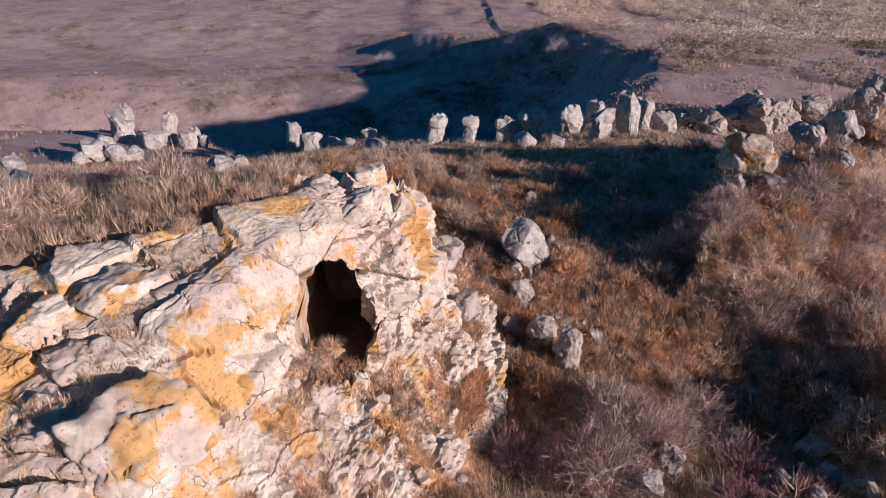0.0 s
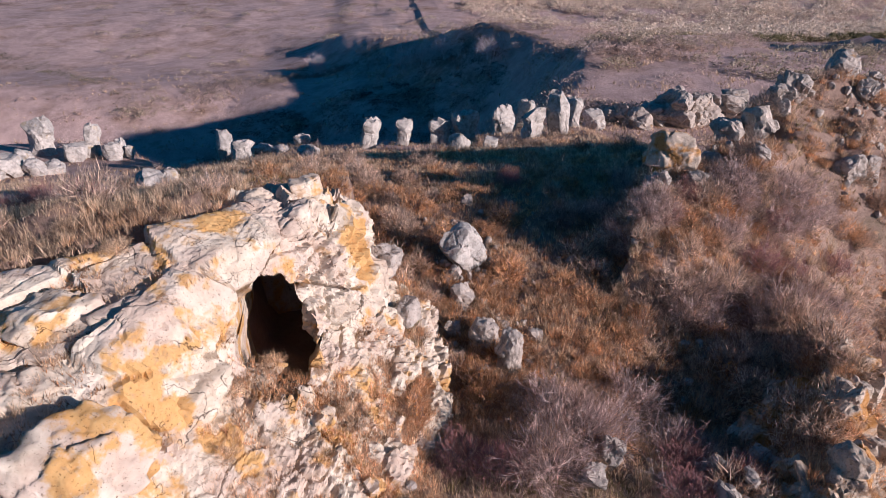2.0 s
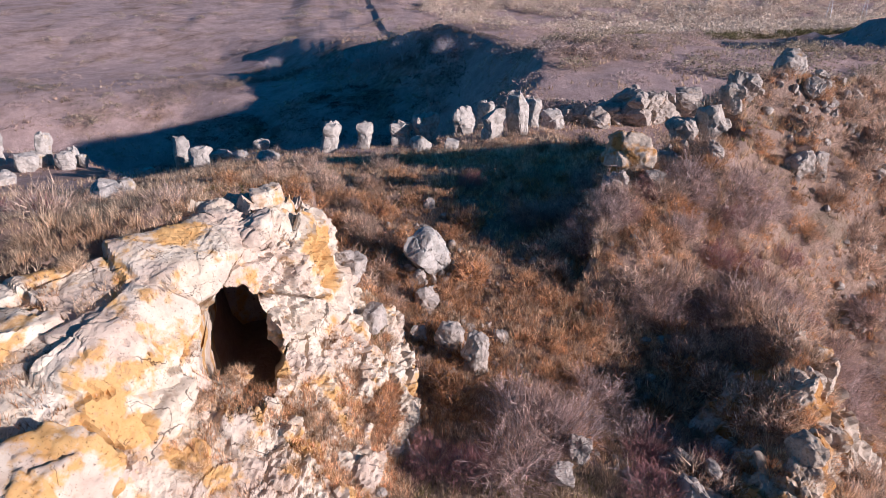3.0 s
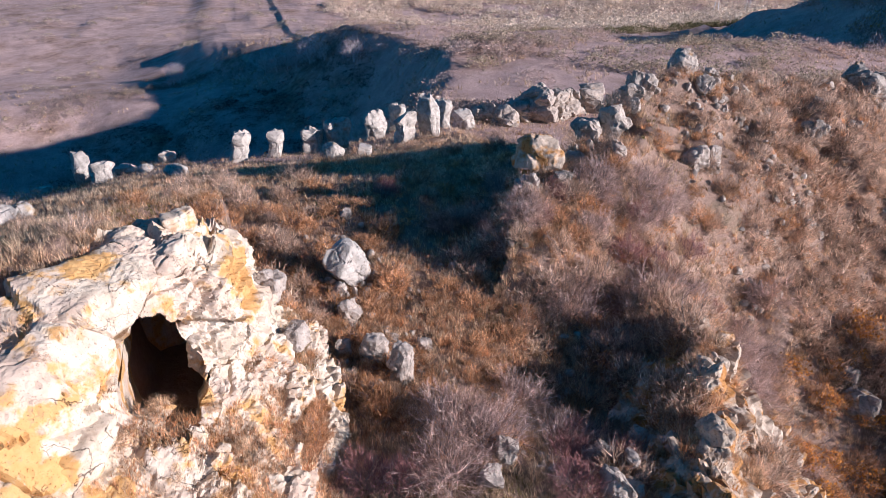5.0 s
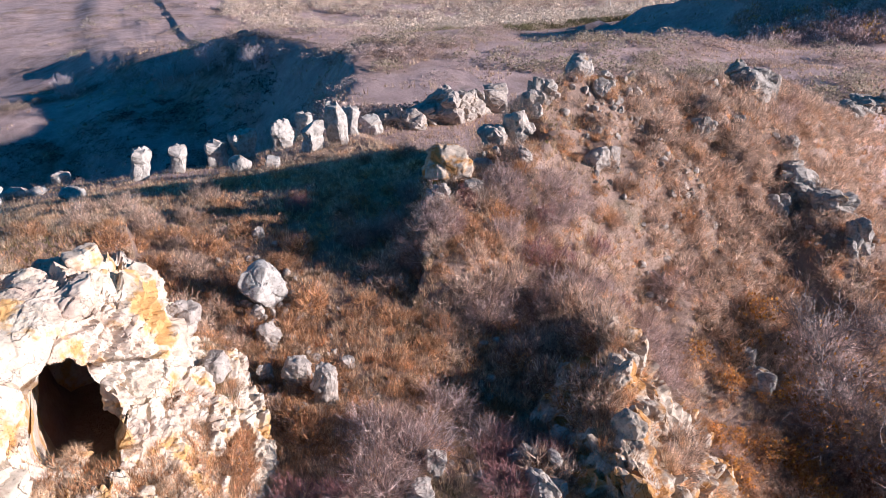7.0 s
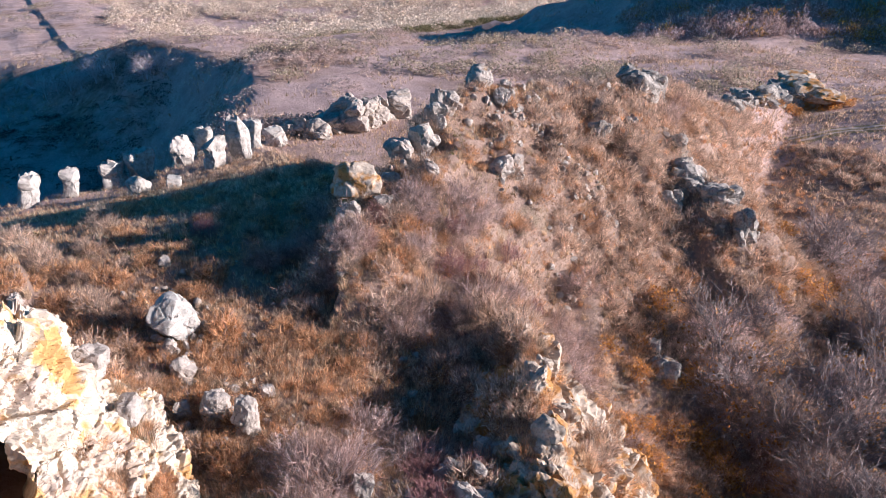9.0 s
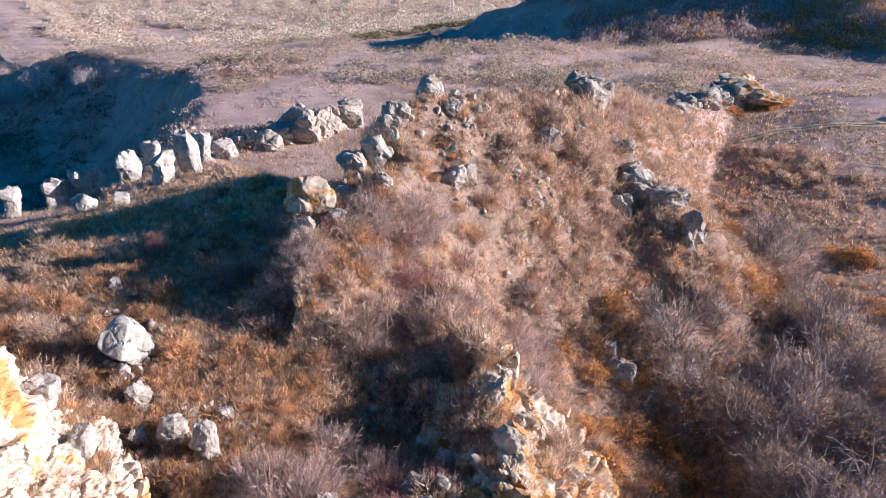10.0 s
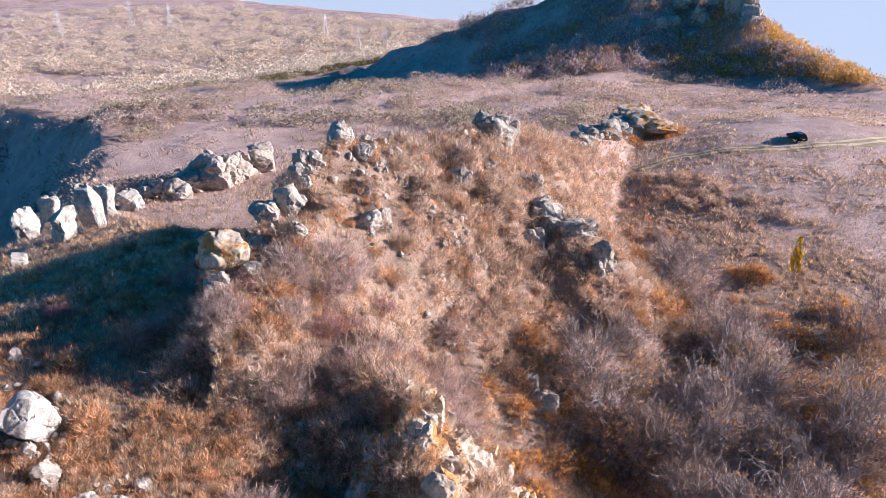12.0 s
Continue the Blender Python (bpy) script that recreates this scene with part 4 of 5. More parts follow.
def thicket(name, seed, spots, lo, hi, mat, label, twigs=200, length=0.34, width=0.016):
    """Countless small shrubs that grow into each other, one mesh."""
    rng = np.random.default_rng(seed)
    kinds = [dome(rng, twigs, 0.75, 0.7, length, width)[0] for k in range(5)]
    xy = np.array(spots)
    zs = heights(xy[:, 0], xy[:, 1])
    vs = []
    for (px, py), pz in zip(spots, zs):
        v = kinds[rng.integers(5)]
        t, s = rng.uniform(0, 6.28), rng.uniform(lo, hi)
        c, si = math.cos(t) * s, math.sin(t) * s
        vs.append(np.stack([v[:, 0] * c - v[:, 1] * si + px, v[:, 0] * si + v[:, 1] * c + py, v[:, 2] * s * rng.uniform(0.6, 1.2) + pz - 0.05], -1))
    v = np.concatenate(vs)
    ob = new(name, mesh_data(name, v, np.arange(len(v)).reshape(-1, 3), mat, False))
    return tagged(ob, label, "scrub", kind="stuff")


thicket("thorn_scrub", 101, places(RP, 1250, 30, 110, 2, 82, ridge_side, 85, -0.3), 0.5, 1.7, M_TWIG, "mauve thorny scrub covering the ridge")
thicket("russet_scrub", 102, places(RP, 900, 26, 100, -4, 80, lambda x, y: (x > 4), 87, -0.3), 0.4, 1.4, M_RUST, "russet dead scrub covering the slope")
thicket("straw_scrub", 103, places(RP, 600, 24, 100, -38, 80, lambda x, y: y > 18, 89, 0.0), 0.3, 1.0, M_GRASS, "straw-coloured dead brush on the slopes")

thicket("flank_scrub", 104, places(RP, 1000, 55, 150, 40, 78, lambda x, y: (x > 42) & (land(x, y, False) > np.where(x < 110, -6.0, 0.0))), 0.8, 2.0, M_TWIG, "mauve brush on the lower flank of the ridge", 170, 0.42, 0.022)

def tussocks(name, seed, spots, lo, hi, mat, label, blades=46, width=0.017):
    """Separate clumps of upright dead stalks, one mesh."""
    rng = np.random.default_rng(seed)
    kinds = []
    for k in range(6):
        t, lean = rng.uniform(0, 6.28, blades), rng.uniform(0.05, 0.75, blades) ** 1.3
        way = np.stack([np.cos(t) * lean, np.sin(t) * lean, np.ones(blades)], -1)
        foot = np.stack([np.cos(t), np.sin(t), 0 * t], -1) * rng.uniform(0, 0.28, blades)[:, None]
        side = np.cross(way, rng.normal(size=(blades, 3)))
        side *= (width * rng.uniform(0.6, 1.4, blades) / np.linalg.norm(side, axis=1))[:, None]
        kinds.append(np.stack([foot - side, foot + side, foot + way * rng.uniform(0.45, 1.0, blades)[:, None]], 1).reshape(-1, 3))
    xy = np.array(spots)
    vs = []
    for (px, py), pz in zip(spots, heights(xy[:, 0], xy[:, 1])):
        v, t, s = kinds[rng.integers(6)], rng.uniform(0, 6.28), rng.uniform(lo, hi)
        c, si = math.cos(t) * s, math.sin(t) * s
        vs.append(np.stack([v[:, 0] * c - v[:, 1] * si + px, v[:, 0] * si + v[:, 1] * c + py, v[:, 2] * s + pz - 0.05], -1))
    v = np.concatenate(vs)
    return tagged(new(name, mesh_data(name, v, np.arange(len(v)).reshape(-1, 3), mat, False)), label, "dry grass", kind="stuff")


tussocks("straw_tussocks", 111, places(RP, 4800, 28, 105, 14, 80, ridge_side), 0.4, 1.0, M_GRASS, "clumps of pale straw on the ridge")
tussocks("hollow_tussocks", 112, places(RP, 1800, 24, 75, -38, 30, lambda x, y: y > 20, 93, -0.5), 0.4, 0.95, M_GRASS, "clumps of pale straw in the grassy hollow")
tussocks("russet_tussocks", 113, places(RP, 1300, 26, 80, 0, 76, lambda x, y: x > 3, 95, -0.2), 0.35, 0.85, M_RUST, "clumps of russet stalks on the slopes")

thicket("bank_scrub", 105, [(x, y) for x, y in zip(RP.uniform(60, 112, 520), RP.uniform(48, 82, 520)) if land(np.array([x]), np.array([y]), False)[0] > -5.5], 0.8, 1.9, M_TWIG, "mauve brush on the back of the ridge", 170, 0.42, 0.022)
tussocks("bank_tussocks", 114, list(zip(RP.uniform(48, 112, 900), RP.uniform(46, 84, 900))), 0.5, 1.1, M_RUST, "clumps of russet stalks on the back of the ridge", 40, 0.024)

# larger bushes in the hollow and on the cave rock
bush = shrub("thorn_bush", 81, 10, 1.8, 1.7, 1500, M_THORN, None, radius=0.03, length=0.6, width=0.010, limb=M_THORN, stray=0.45, level=2, kids=(4, 4))
set_out(bush, list(zip(RP.uniform(18, 36, 16), RP.uniform(33, 46, 16))) + [(9.0, 26.8), (8.0, 25.6), (10.2, 25.4), (12.4, 27.6), (9.0, 24.2), (13.6, 24.6), (7.0, 22.6), (69, 57), (72, 58.5), (66.5, 55.5), (29.5, 29), (33, 31), (35, 28), (37, 36), (40, 40), (17.8, 49.5), (21.5, 53.6), (15.0, 48.7), (21.7, 55.6), (18.5, 41.9), (13.8, 48.4), (17.9, 47.8), (17.2, 41.8)], "big bare grey thorn bush in the hollow", "bush", "thorn bushes", RP, 0.8, 1.25)
red = shrub("red_bush", 82, 9, 1.6, 1.6, 2200, plain("reddish_twigs", (0.30, 0.15, 0.14), 0.9, 0.4), None, radius=0.03, length=0.45)
set_out(red, list(zip(RP.uniform(17, 34, 9), RP.uniform(32, 45, 9))) + [(-24, 48), (-22, 45), (-26.5, 46), (-21, 50), (-28, 50), (-19, 43), (-25, 42), (-30, 46), (16.0, 22.0), (12.6, 20.6), (3.3, 23.8), (5.0, 22.9), (13.4, 22.9), (14.0, 23.5), (11.4, 56.9)], "reddish leafless bush behind the cave rock", "bush", "reddish bushes", RP, 0.7, 1.1)
grass_bush = shrub("dry_bush", 83, 6, 0.8, 0.8, 900, M_GRASS, None, radius=0.015, length=0.35, width=0.008, limb=M_GRASS)
set_out(grass_bush, [(24.0, 27.4), (22.4, 24.2), (21.4, 24.6), (20.0, 21.2), (19.0, 21.0), (18.0, 18.0), (23.6, 25.0), (21.6, 22.0), (25.4, 29.0), (17.4, 17.6), (22.6, 26.6), (19.8, 19.4), (-9, 28.5), (-7.6, 27.5), (-11, 27), (-14, 30), (-8.5, 24.5), (-6.5, 24.0), (-12, 33), (-6.8, 33), (-3, 26), (-5, 25.5), (-15.5, 24.5), (-10, 35), (-17, 33), (-20, 30), (-8, 37), (-5, 38), (-14, 37), (-4.6, 23.0), (-3.0, 22.4), (-6.6, 21.6), (-2.0, 24.6), (-8.4, 20.6)], "straw-coloured dry bush on the rock", "bush", "dry bushes on the rock", RP, 0.4, 0.9)

# the wood under the eastern flank
trees = [shrub("bare_tree", 90 + k, 9, 3.3, 2.9, 4800, M_TREE if k else M_TWIG, M_LEAF, 700, 0.13, radius=0.06, trunk=0.8, length=0.42, width=0.0125, stray=0.45, up=0.7, level=2, kids=(4, 5)) for k in range(3)]
spots = places(RP, 46, 46, 95, 56, 83, lambda x, y: (x > 44) & (land(x, y, False) < -5) & (x < 88) & (y - 12 > -0.1 * x))
for k, b in enumerate(trees):
    set_out(b, spots[k::3], "bare greyish tree with some orange leaves below", "tree", "trees of the wood", RP, 0.8, 1.55, 4)
under = shrub("leafy_bush", 95, 7, 1.3, 1.4, 700, M_RUST, M_LEAF, 520, 0.10, length=0.4, width=0.014)
set_out(under, [(137, 77), (133, 79), (140, 78), (129, 79.5), (124, 78), (119, 77), (136, 75), (127, 77)] + places(RP, 130, 40, 95, 48, 83, lambda x, y: (x > 34) & (land(x, y, False) < -2.5) & (x < 92)) + [(133, 74), (135, 73), (130, 76), (141, 73), (138, 72), (128, 75), (144, 74)], "low bush with orange autumn leaves", "bush", "orange bushes", RP, 0.6, 1.6)
gold = shrub("yellow_tree", 97, 5, 3.4, 1.3, 260, M_BARK, M_YELLOW, 620, 0.36, radius=0.04, trunk=2.0, length=0.5)
set_out(gold, [(90.9, 28.2)], "slender young tree with bright yellow leaves", "tree", "", RP, 1.0, 1.0, 1)
gold.scale = (0.55, 0.55, 1.45)


# ---- far scrub and woods ----
def crowns(name, x, y, size, tall, count, mat, rng, label, length=0.28, width=0.05):
    """Uneven crowns of countless fine twigs, one mesh."""
    kinds = [dome(rng, count, 1.0, 1.0, length, width, 0.0, 0.6, 0.6)[0] for k in range(6)]
    z = heights(x, y)
    turn, pick = rng.uniform(0, 6.28, len(x)), rng.integers(0, 6, len(x))
    vs = []
    for k in range(6):
        m = pick == k
        v = kinds[k]
        c, s = (np.cos(turn[m]) * size[m])[:, None], (np.sin(turn[m]) * size[m])[:, None]
        vs.append(np.stack([v[:, 0] * c - v[:, 1] * s + x[m][:, None], v[:, 0] * s + v[:, 1] * c + y[m][:, None], v[:, 2] * tall[m][:, None] + z[m][:, None]], -1).reshape(-1, 3))
    v = np.concatenate(vs)
    ob = new(name, mesh_data(name, v, np.arange(len(v)).reshape(-1, 3), mat, False))
    return tagged(ob, label, "scrub", kind="stuff")


def on_hill(x, y):
    return hill(x, y) > land(x, y, False) - 1.5


def patchy(n, near, far, lo, hi, scale, seed):
    x, y = wedge(RP, n, near, far, lo, hi)
    return x, y, fbm(np.stack([x, y, 0 * x], -1), scale, 3, seed)


x, y, dens = patchy(5200, 330, 1350, 4, 62, 90, 61)
ok = (y > 395 + 50 * dens) & (x > 55 + 0.05 * y) & (x < 620) & (dens > -0.75) & ~on_hill(x, y)
x, y = x[ok], y[ok]
size = RP.uniform(4.0, 11.0, len(x)) * sm(200, 600, np.hypot(x, y)) ** 0.3
crowns("far_woods", x, y, size, size * RP.uniform(0.5, 0.9, len(x)), 170, M_FAR, RP, "pale leafless woods in the valley", 0.15, 0.07)
# olive bushes whose dark colour also carries the shade line below the trees
x, y, dens = patchy(9000, 330, 560, 4, 60, 90, 61)
ok = (np.abs(y - 392 - 50 * dens) < 9) & (x > 55 + 0.05 * y) & ~on_hill(x, y)
x, y = x[ok], y[ok]
crowns("wood_edge", x, y, RP.uniform(2.5, 5.5, len(x)), RP.uniform(2.0, 4.4, len(x)), 120, plain("shaded_olive_leaves", (0.12, 0.115, 0.06), 0.95, 0.5, (0.32, 0.27, 0.14)), RP, "olive bushes along the edge of the woods, darkened for the shade under the trees")
x, y, dens = patchy(11000, 135, 900, -38, 72, 22, 66)
ok = (dens > np.where(np.hypot(x, y) < 420, 0.14, 0.40)) & ~((x < 0) & (dens < 0.62)) & (land(x, y, False) > -100) & ~on_hill(x, y) & (np.hypot(x - 140, y - 45) > 40)
x, y = x[ok], y[ok]
size = RP.uniform(0.8, 2.6, len(x)) * (1 + np.hypot(x, y) / 500)
crowns("valley_scrub", x, y, size * 1.3, size * RP.uniform(0.5, 0.9, len(x)), 100, foliage("valley_twigs", (0.46, 0.355, 0.31), (0.66, 0.53, 0.46), (0.5, 0.33, 0.2), 0.8), RP, "low grey scrub dotted over the valley meadows", 0.2, 0.04)
x, y, dens = patchy(3000, 170, 800, -20, 70, 28, 69)
ok = (dens > 0.25) & ~on_hill(x, y)
x, y = x[ok], y[ok]
size = RP.uniform(1.0, 3.4, len(x)) * (1 + np.hypot(x, y) / 700)
crowns("olive_scrub", x, y, size * 1.2, size * 0.8, 130, foliage("olive_scrub_twigs", (0.46, 0.38, 0.26), (0.74, 0.62, 0.46), (0.5, 0.42, 0.2)), RP, "pale olive scrub in the valley", 0.2, 0.04)
t = RP.random(260)
gx2, gy2 = np.interp(t, [0, 0.5, 1], [53, 74, 66]), np.interp(t, [0, 0.5, 1], [336, 283, 187])
crowns("gully_scrub", gx2 + RP.normal(0, 0.8, 260), gy2 + RP.normal(0, 0.8, 260), RP.uniform(0.6, 1.5, 260), RP.uniform(0.5, 1.2, 260), 60, plain("gully_twigs", (0.12, 0.10, 0.09), 0.95, 0.4), RP, "dark low scrub along a gully")
# scrub added in the hollow; its near-black colour deepens the shade there
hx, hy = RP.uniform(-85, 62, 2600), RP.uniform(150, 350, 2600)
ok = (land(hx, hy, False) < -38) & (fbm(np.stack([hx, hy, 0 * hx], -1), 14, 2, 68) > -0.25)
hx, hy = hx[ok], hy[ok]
crowns("pit_scrub", hx, hy, RP.uniform(1.5, 3.6, len(hx)), RP.uniform(0.8, 2.2, len(hx)), 46, plain("pit_shade_twigs", (0.10, 0.085, 0.075), 0.95, 0.4), RP, "leafless scrub added near-black to deepen the shade in the hollow", 0.25, 0.07)
# a hedge along the old path on the plain, and scrub on the rim of the hollow
t = RP.random(420)
hx, hy = np.interp(t, [0, 0.25, 0.5, 0.75, 1], [-370, -300, -228, -177, -120]), np.interp(t, [0, 0.25, 0.5, 0.75, 1], [615, 568, 499, 439, 365])
crowns("hedge", hx + RP.normal(0, 4, 420), hy + RP.normal(0, 4, 420), RP.uniform(1.0, 2.6, 420), RP.uniform(0.8, 2.0, 420), 26, plain("hedge_twigs", (0.13, 0.11, 0.07), 0.95, 0.4), RP, "dark hedge along a path on the plain")
t = RP.random(520)
hx, hy = np.interp(t, [0, 0.3, 0.5, 0.7, 1], [-100, -54, -8, 30, 52]), np.interp(t, [0, 0.3, 0.5, 0.7, 1], [378, 405, 425, 362, 300])
crowns("rim_scrub", hx + RP.normal(0, 6, 520), hy + RP.normal(0, 6, 520), RP.uniform(1.2, 3.0, 520), RP.uniform(1.2, 3.4, 520), 40, plain("rim_twigs", (0.22, 0.17, 0.14), 0.95, 0.5), RP, "grey bare scrub on the rim of the shaded hollow")
M_PALETWIG = plain("pale_twigs", (0.62, 0.52, 0.50), 0.9, 0.2)
pale = shrub("pale_tree", 99, 9, 6.0, 4.0, 420, M_PALETWIG, None, radius=0.12, trunk=2.0, length=1.8, width=0.05, limb=M_PALETWIG)
set_out(pale, [(19, 366), (24, 358), (14, 372), (34, 345), (40, 335), (-32, 425), (-36, 430), (50, 310), (28, 352)], "tall pale bare tree above the shaded hollow", "tree", "pale trees", RP, 0.9, 1.5, 3)
lone = shrub("small_tree", 98, 6, 2.4, 1.6, 700, M_TWIG, None, radius=0.06, trunk=0.8, length=0.6, width=0.02)
set_out(lone, [(-11.6, 129)], "small bare tree among the pillars", "tree", "", RP, 1.0, 1.0, 2)

x, y = wedge(RP, 12000, 190, 480, 36, 86)
dens = fbm(np.stack([x, y, 0 * x], -1), 36, 3, 64)
ok = on_hill(x, y) & (dens > np.where(y > 215, 0.45, -0.8)) & (y < 330)
x, y = x[ok], y[ok]
size = RP.uniform(1.6, 4.4, len(x))
gold_here = (RP.random(len(x)) < np.where((y < 150) & (x > 225), 0.6, 0.12))
M_FARGOLD = foliage("far_golden_scrub", (0.50, 0.28, 0.07), (0.80, 0.50, 0.14))
M_FARTWIG = foliage("hill_twigs", (0.44, 0.34, 0.33), (0.78, 0.63, 0.60))
crowns("hill_scrub", x[~gold_here], y[~gold_here], size[~gold_here], size[~gold_here], 100, M_FARTWIG, RP, "greyish bare scrub on the far hill", 0.3, 0.04)
crowns("golden_scrub", x[gold_here], y[gold_here], size[gold_here], size[gold_here], 100, M_FARGOLD, RP, "golden autumn scrub on the far hill", 0.24, 0.05)


for k, (x, y, w, h) in enumerate([(303, 139, 13, 11), (308, 150, 12, 9), (298, 131, 9, 8), (296, 152, 9, 6), (288, 160, 8, 6), (280, 163, 7, 4.5), (286, 150, 6, 4), (303, 165, 10, 6)]):
    rock("hill_crag", 360 + k, x, y, w, h, M_ROCK, "pale limestone crag near the top of the hill", "rock", "crags on the far hill", level=4, sink=0.4, rugged=True)


# ---- the track, the car and the pylons ----
def strip(name, line, half, mat, label, lift=0.05):
    """A ribbon laid on the ground along a smooth line."""
    pts = np.array(line, float)
    t = np.linspace(0, len(pts) - 1, 160)
    c = np.stack([np.interp(t, np.arange(len(pts)), pts[:, k]) for k in (0, 1)], -1)
    for _ in range(12):
        c[1:-1] = (c[:-2] + 2 * c[1:-1] + c[2:]) / 4
    d = np.gradient(c, axis=0)
    d /= np.linalg.norm(d, axis=1, keepdims=True)
    side = np.stack([-d[:, 1], d[:, 0]], -1)
    rows = []
    for o in (-half, -half / 3, half / 3, half):
        q = c + side * (o + 0.10 * np.sin(np.arange(len(c)) * 0.45 + o * 9))[:, None]
        rows.append(np.concatenate([q, land(q[:, 0], q[:, 1])[:, None] + lift], 1))
    P = np.stack(rows, 1)
    ob = new(name, mesh_data(name, P.reshape(-1, 3), grid_faces(len(c), 4), mat))
    return tagged(ob, label, "track", kind="structure")


TRACK = [(112, 66), (121, 63), (125, 58.8), (129, 54.6), (133, 50.3), (139, 45.5), (146, 41), (155, 37.5), (180, 30), (230, 15)]
strip("verge", TRACK, 2.3, M_VERGE, "strip of green grass along the dirt track", 0.04)
strip("road_1", [(x + 0.3, y + 0.85) for x, y in TRACK], 0.42, M_TRACK, "pale wheel rut of a dirt track", 0.14)
strip("road_2", [(x - 0.3, y - 0.85) for x, y in TRACK], 0.42, M_TRACK, "pale wheel rut of a dirt track", 0.14)

M_CARPAINT = plain("dark_car_paint", (0.012, 0.02, 0.026), 0.25)
M_CARROOF = plain("car_roof_paint", (0.05, 0.07, 0.085), 0.2)
M_GLASS = plain("car_glass", (0.01, 0.014, 0.016), 0.08)
M_TYRE = plain("tyre_rubber", (0.015, 0.015, 0.015), 0.9)
M_RIM = plain("wheel_rim", (0.4, 0.4, 0.42), 0.35)
M_LAMP = plain("tail_lamp_plastic", (0.25, 0.01, 0.01), 0.3)
M_PLATE = plain("plate_white", (0.6, 0.6, 0.6), 0.6)


def box(x0, x1, y0, y1, z0, z1, bevel=0.04):
    bm = bmesh.new()
    bmesh.ops.create_cube(bm, size=1)
    for v in bm.verts:
        v.co = ((x0 + x1) / 2 + v.co.x * (x1 - x0), (y0 + y1) / 2 + v.co.y * (y1 - y0), (z0 + z1) / 2 + v.co.z * (z1 - z0))
    if bevel:
        bmesh.ops.bevel(bm, geom=list(bm.edges), offset=bevel, segments=2, affect="EDGES")
    return bm


def hull(rows, bevel=0.05):
    """A loft along x through rows of (x, half width low, half width high, z low, z high)."""
    bm = bmesh.new()
    rings = [[bm.verts.new((x, s * w, z)) for s, w, z in ((-1, a, lo), (1, a, lo), (1, b, hi), (-1, b, hi))] for x, a, b, lo, hi in rows]
    for r, q in zip(rings, rings[1:]):
        for k in range(4):
            bm.faces.new((r[k], r[(k + 1) % 4], q[(k + 1) % 4], q[k]))
    bm.faces.new(rings[0][::-1])
    bm.faces.new(rings[-1])
    bmesh.ops.recalc_face_normals(bm, faces=bm.faces)
    bmesh.ops.bevel(bm, geom=list(bm.edges), offset=bevel, segments=2, affect="EDGES")
    return bm


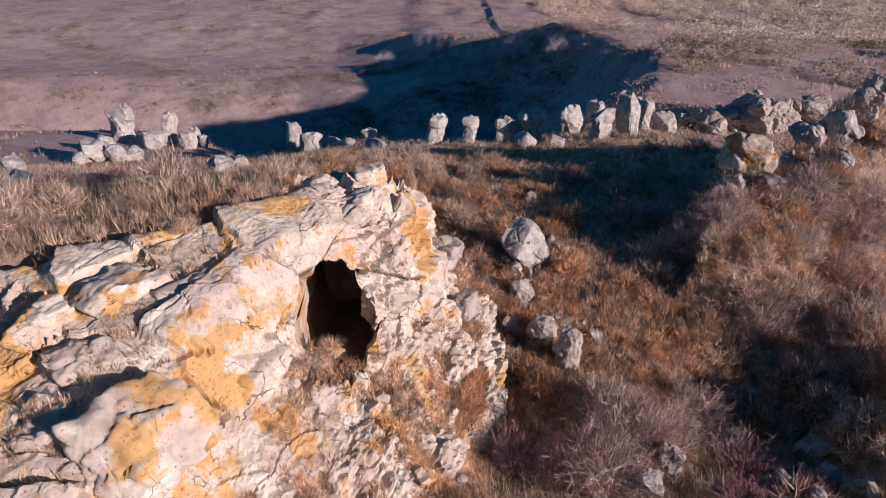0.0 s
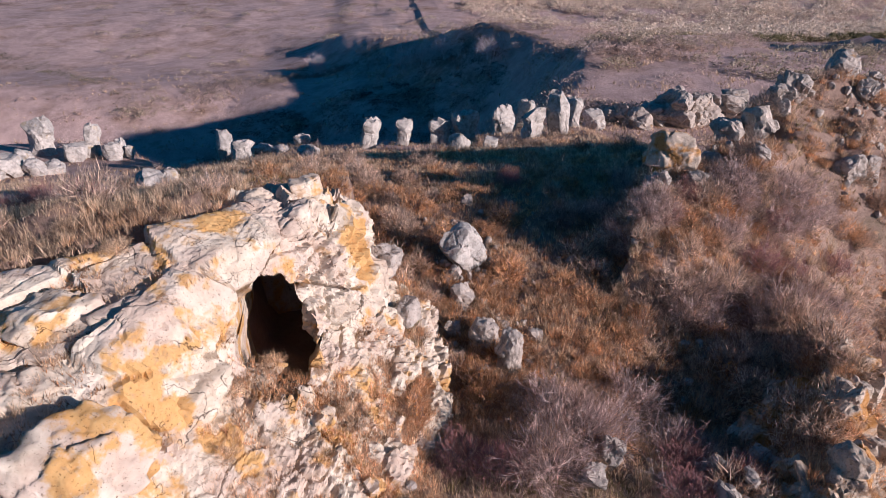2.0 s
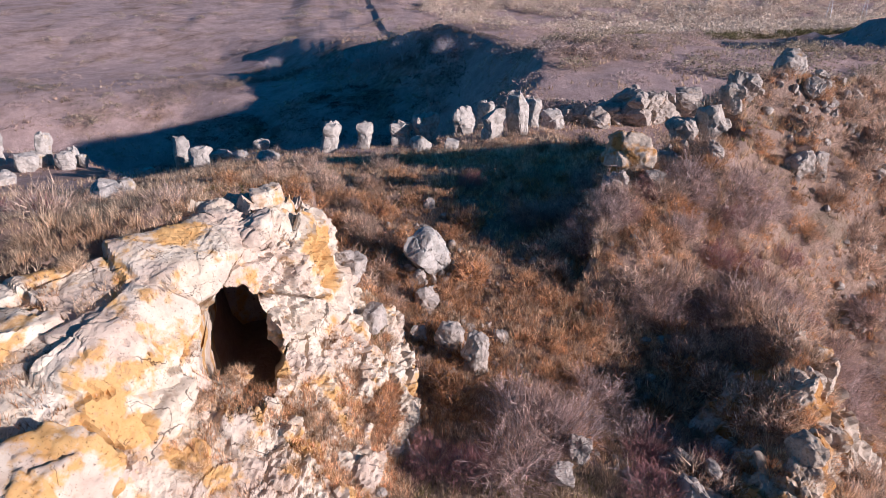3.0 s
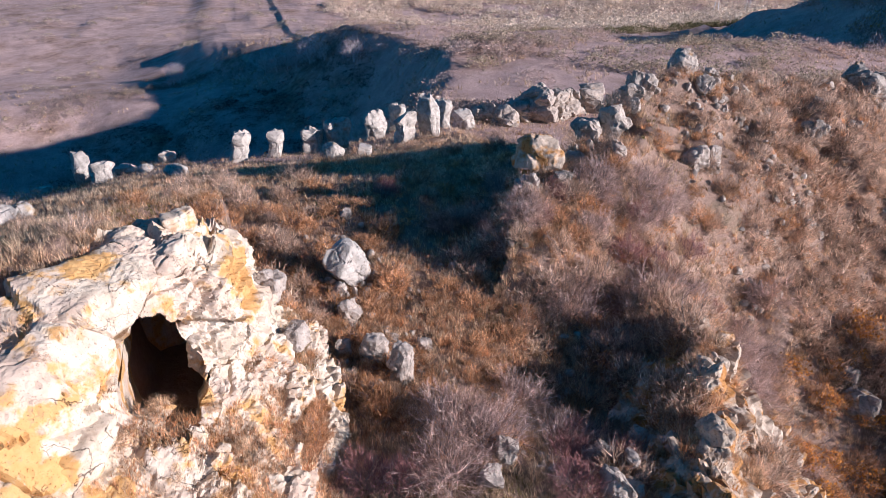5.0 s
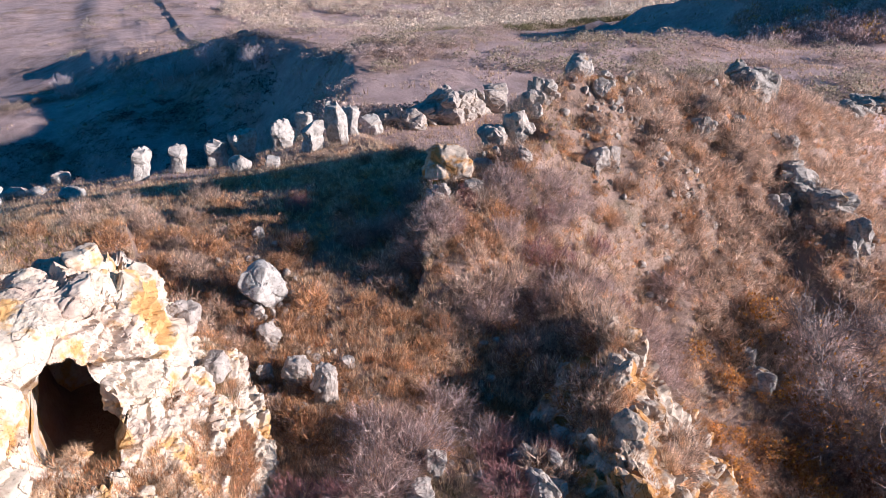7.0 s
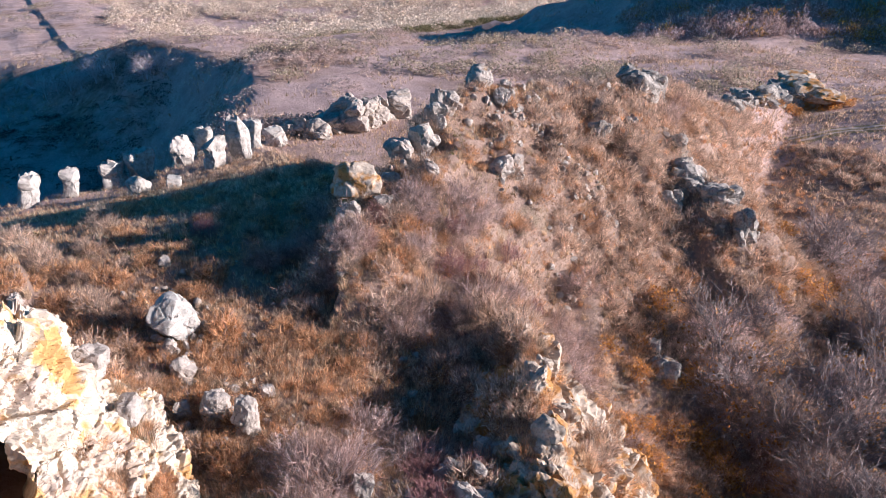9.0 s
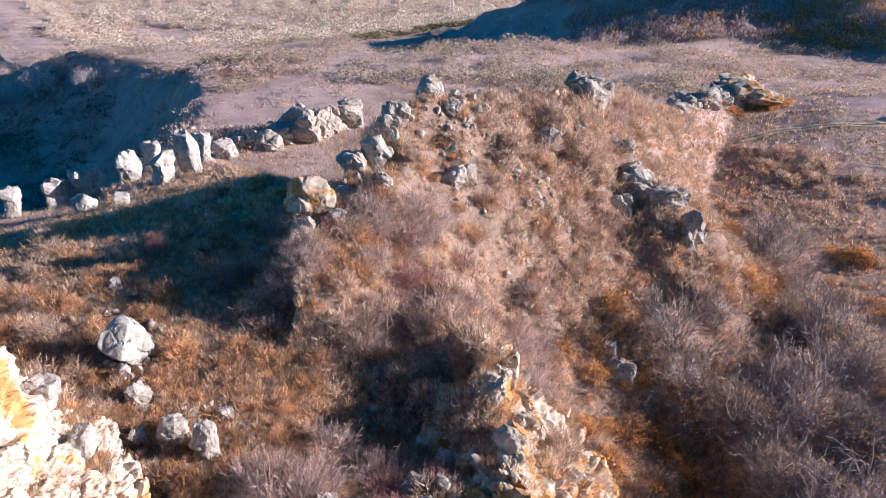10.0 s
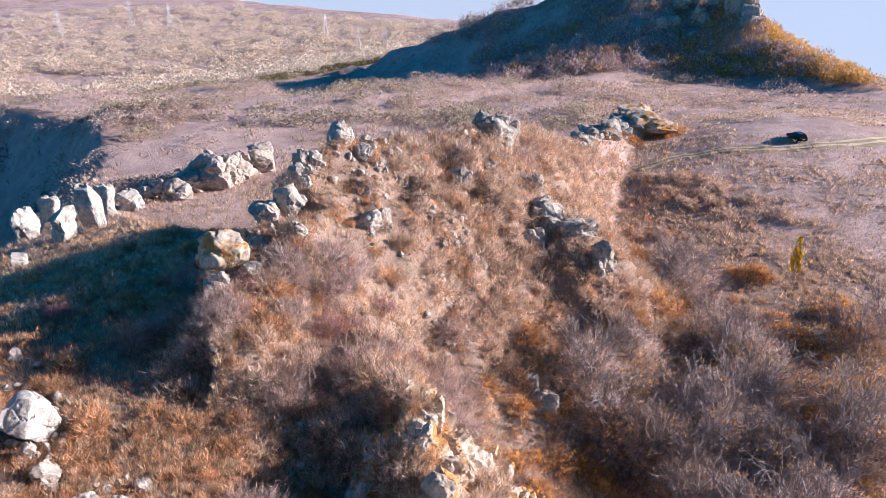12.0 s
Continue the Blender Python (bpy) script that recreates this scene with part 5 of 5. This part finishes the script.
def car(x, y, turn):
    root = new("car")
    part("body", hull([(-2.2, 0.82, 0.84, 0.45, 0.95), (-2.05, 0.88, 0.90, 0.32, 1.02), (0.9, 0.90, 0.90, 0.30, 1.02), (1.9, 0.86, 0.84, 0.32, 0.92), (2.2, 0.74, 0.72, 0.42, 0.78)]), M_CARPAINT, root)
    part("cabin", hull([(-2.1, 0.80, 0.72, 0.98, 1.05), (-1.65, 0.82, 0.66, 0.98, 1.58), (0.1, 0.82, 0.66, 0.98, 1.60), (1.05, 0.80, 0.72, 0.98, 1.04)], 0.04), M_GLASS, root, "tinted glass cabin")
    part("roof", hull([(-1.75, 0.62, 0.56, 1.57, 1.63), (-0.8, 0.66, 0.60, 1.60, 1.68), (0.15, 0.62, 0.56, 1.59, 1.64)], 0.02), M_CARROOF, root, "shiny dark roof")
    part("bumper", box(-2.28, -2.1, -0.82, 0.82, 0.36, 0.62, 0.05), M_CARPAINT, root)
    part("number_plate", box(-2.30, -2.275, -0.26, 0.26, 0.66, 0.77, 0.0), M_PLATE, root, "plain white number plate")
    for s in (-1, 1):
        part("tail_lamp", box(-2.22, -2.1, s * 0.62 - 0.14, s * 0.62 + 0.14, 0.80, 0.95, 0.03), M_LAMP, root, "red tail lamp")
        part("side_mirror", box(0.75, 0.95, s * 0.98 - 0.1, s * 0.98 + 0.1, 1.02, 1.16, 0.04), M_CARPAINT, root)
        for wx in (-1.35, 1.35):
            wheel = new("wheel")
            wheel.parent = root
            wheel.matrix_basis = pose(wx, s * 0.80, 0.34, 90, 0, 0)
            for nm, rad, dep, mat in (("tyre", 0.34, 0.22, M_TYRE), ("rim", 0.21, 0.24, M_RIM)):
                bm = bmesh.new()
                bmesh.ops.create_cone(bm, cap_ends=True, segments=20, radius1=rad, radius2=rad, depth=dep)
                bmesh.ops.bevel(bm, geom=[e for e in bm.edges if abs(e.verts[0].co.z - e.verts[1].co.z) < 1e-4], offset=0.03, segments=2, affect="EDGES")
                part(nm, bm, mat, wheel)
    root.matrix_basis = pose(x, y, height(x, y) + 0.02, 0, 0, turn)
    return tagged(root, "dark estate car parked on the dry meadow", "car")


car(140.4, 49.0, 56)

M_STEEL = plain("galvanised_steel", (0.62, 0.62, 0.64), 0.6)


def pylon(x, y, tall, turn):
    root = new("pylon")
    w = tall * 0.09
    for name, segs in (("mast", []), ("crossarm", [])):
        if name == "mast":
            for a in (-1, 1):
                for b in (-1, 1):
                    segs.append((a * w, b * w, -1, a * w * 0.12, b * w * 0.12, tall, 0.16, 0.10))
            for k in range(9):
                z0, z1 = tall * k / 10, tall * (k + 1) / 10
                r0, r1 = w * (1 - 0.88 * k / 10), w * (1 - 0.88 * (k + 1) / 10)
                for a, b in ((-1, 1), (1, -1)):
                    segs += [(a * r0, -r0, z0, b * r1, -r1, z1, 0.07, 0.07), (a * r0, r0, z0, b * r1, r1, z1, 0.07, 0.07)]
            v, f = tubes(segs, 4)
            ob = new("mast", mesh_data("mast", v, f, M_STEEL, False))
            ob.parent = root
        else:
            for z, arm in ((0.70, 0.20), (0.82, 0.16), (0.94, 0.11)):
                q = [(-arm * tall, 0, z * tall, arm * tall, 0, z * tall, 0.10, 0.10), (-arm * tall, 0, z * tall, 0, 0, (z + 0.05) * tall, 0.06, 0.06), (arm * tall, 0, z * tall, 0, 0, (z + 0.05) * tall, 0.06, 0.06)]
                v, f = tubes(q, 4)
                ob = new("crossarm", mesh_data("crossarm", v, f, M_STEEL, False))
                ob.parent = root
    root.matrix_basis = pose(x, y, height(x, y), 0, 0, turn)
    return tagged(root, "grey steel lattice power pylon in the far scrub", "pylon", "line of pylons")


for k, (px, py, tall) in enumerate([(371, 1002, 40), (272, 969, 34), (418, 989, 30), (451, 663, 27), (424, 569, 24), (455, 566, 24)]):
    pylon(px, py, tall, 20 + 7 * k)
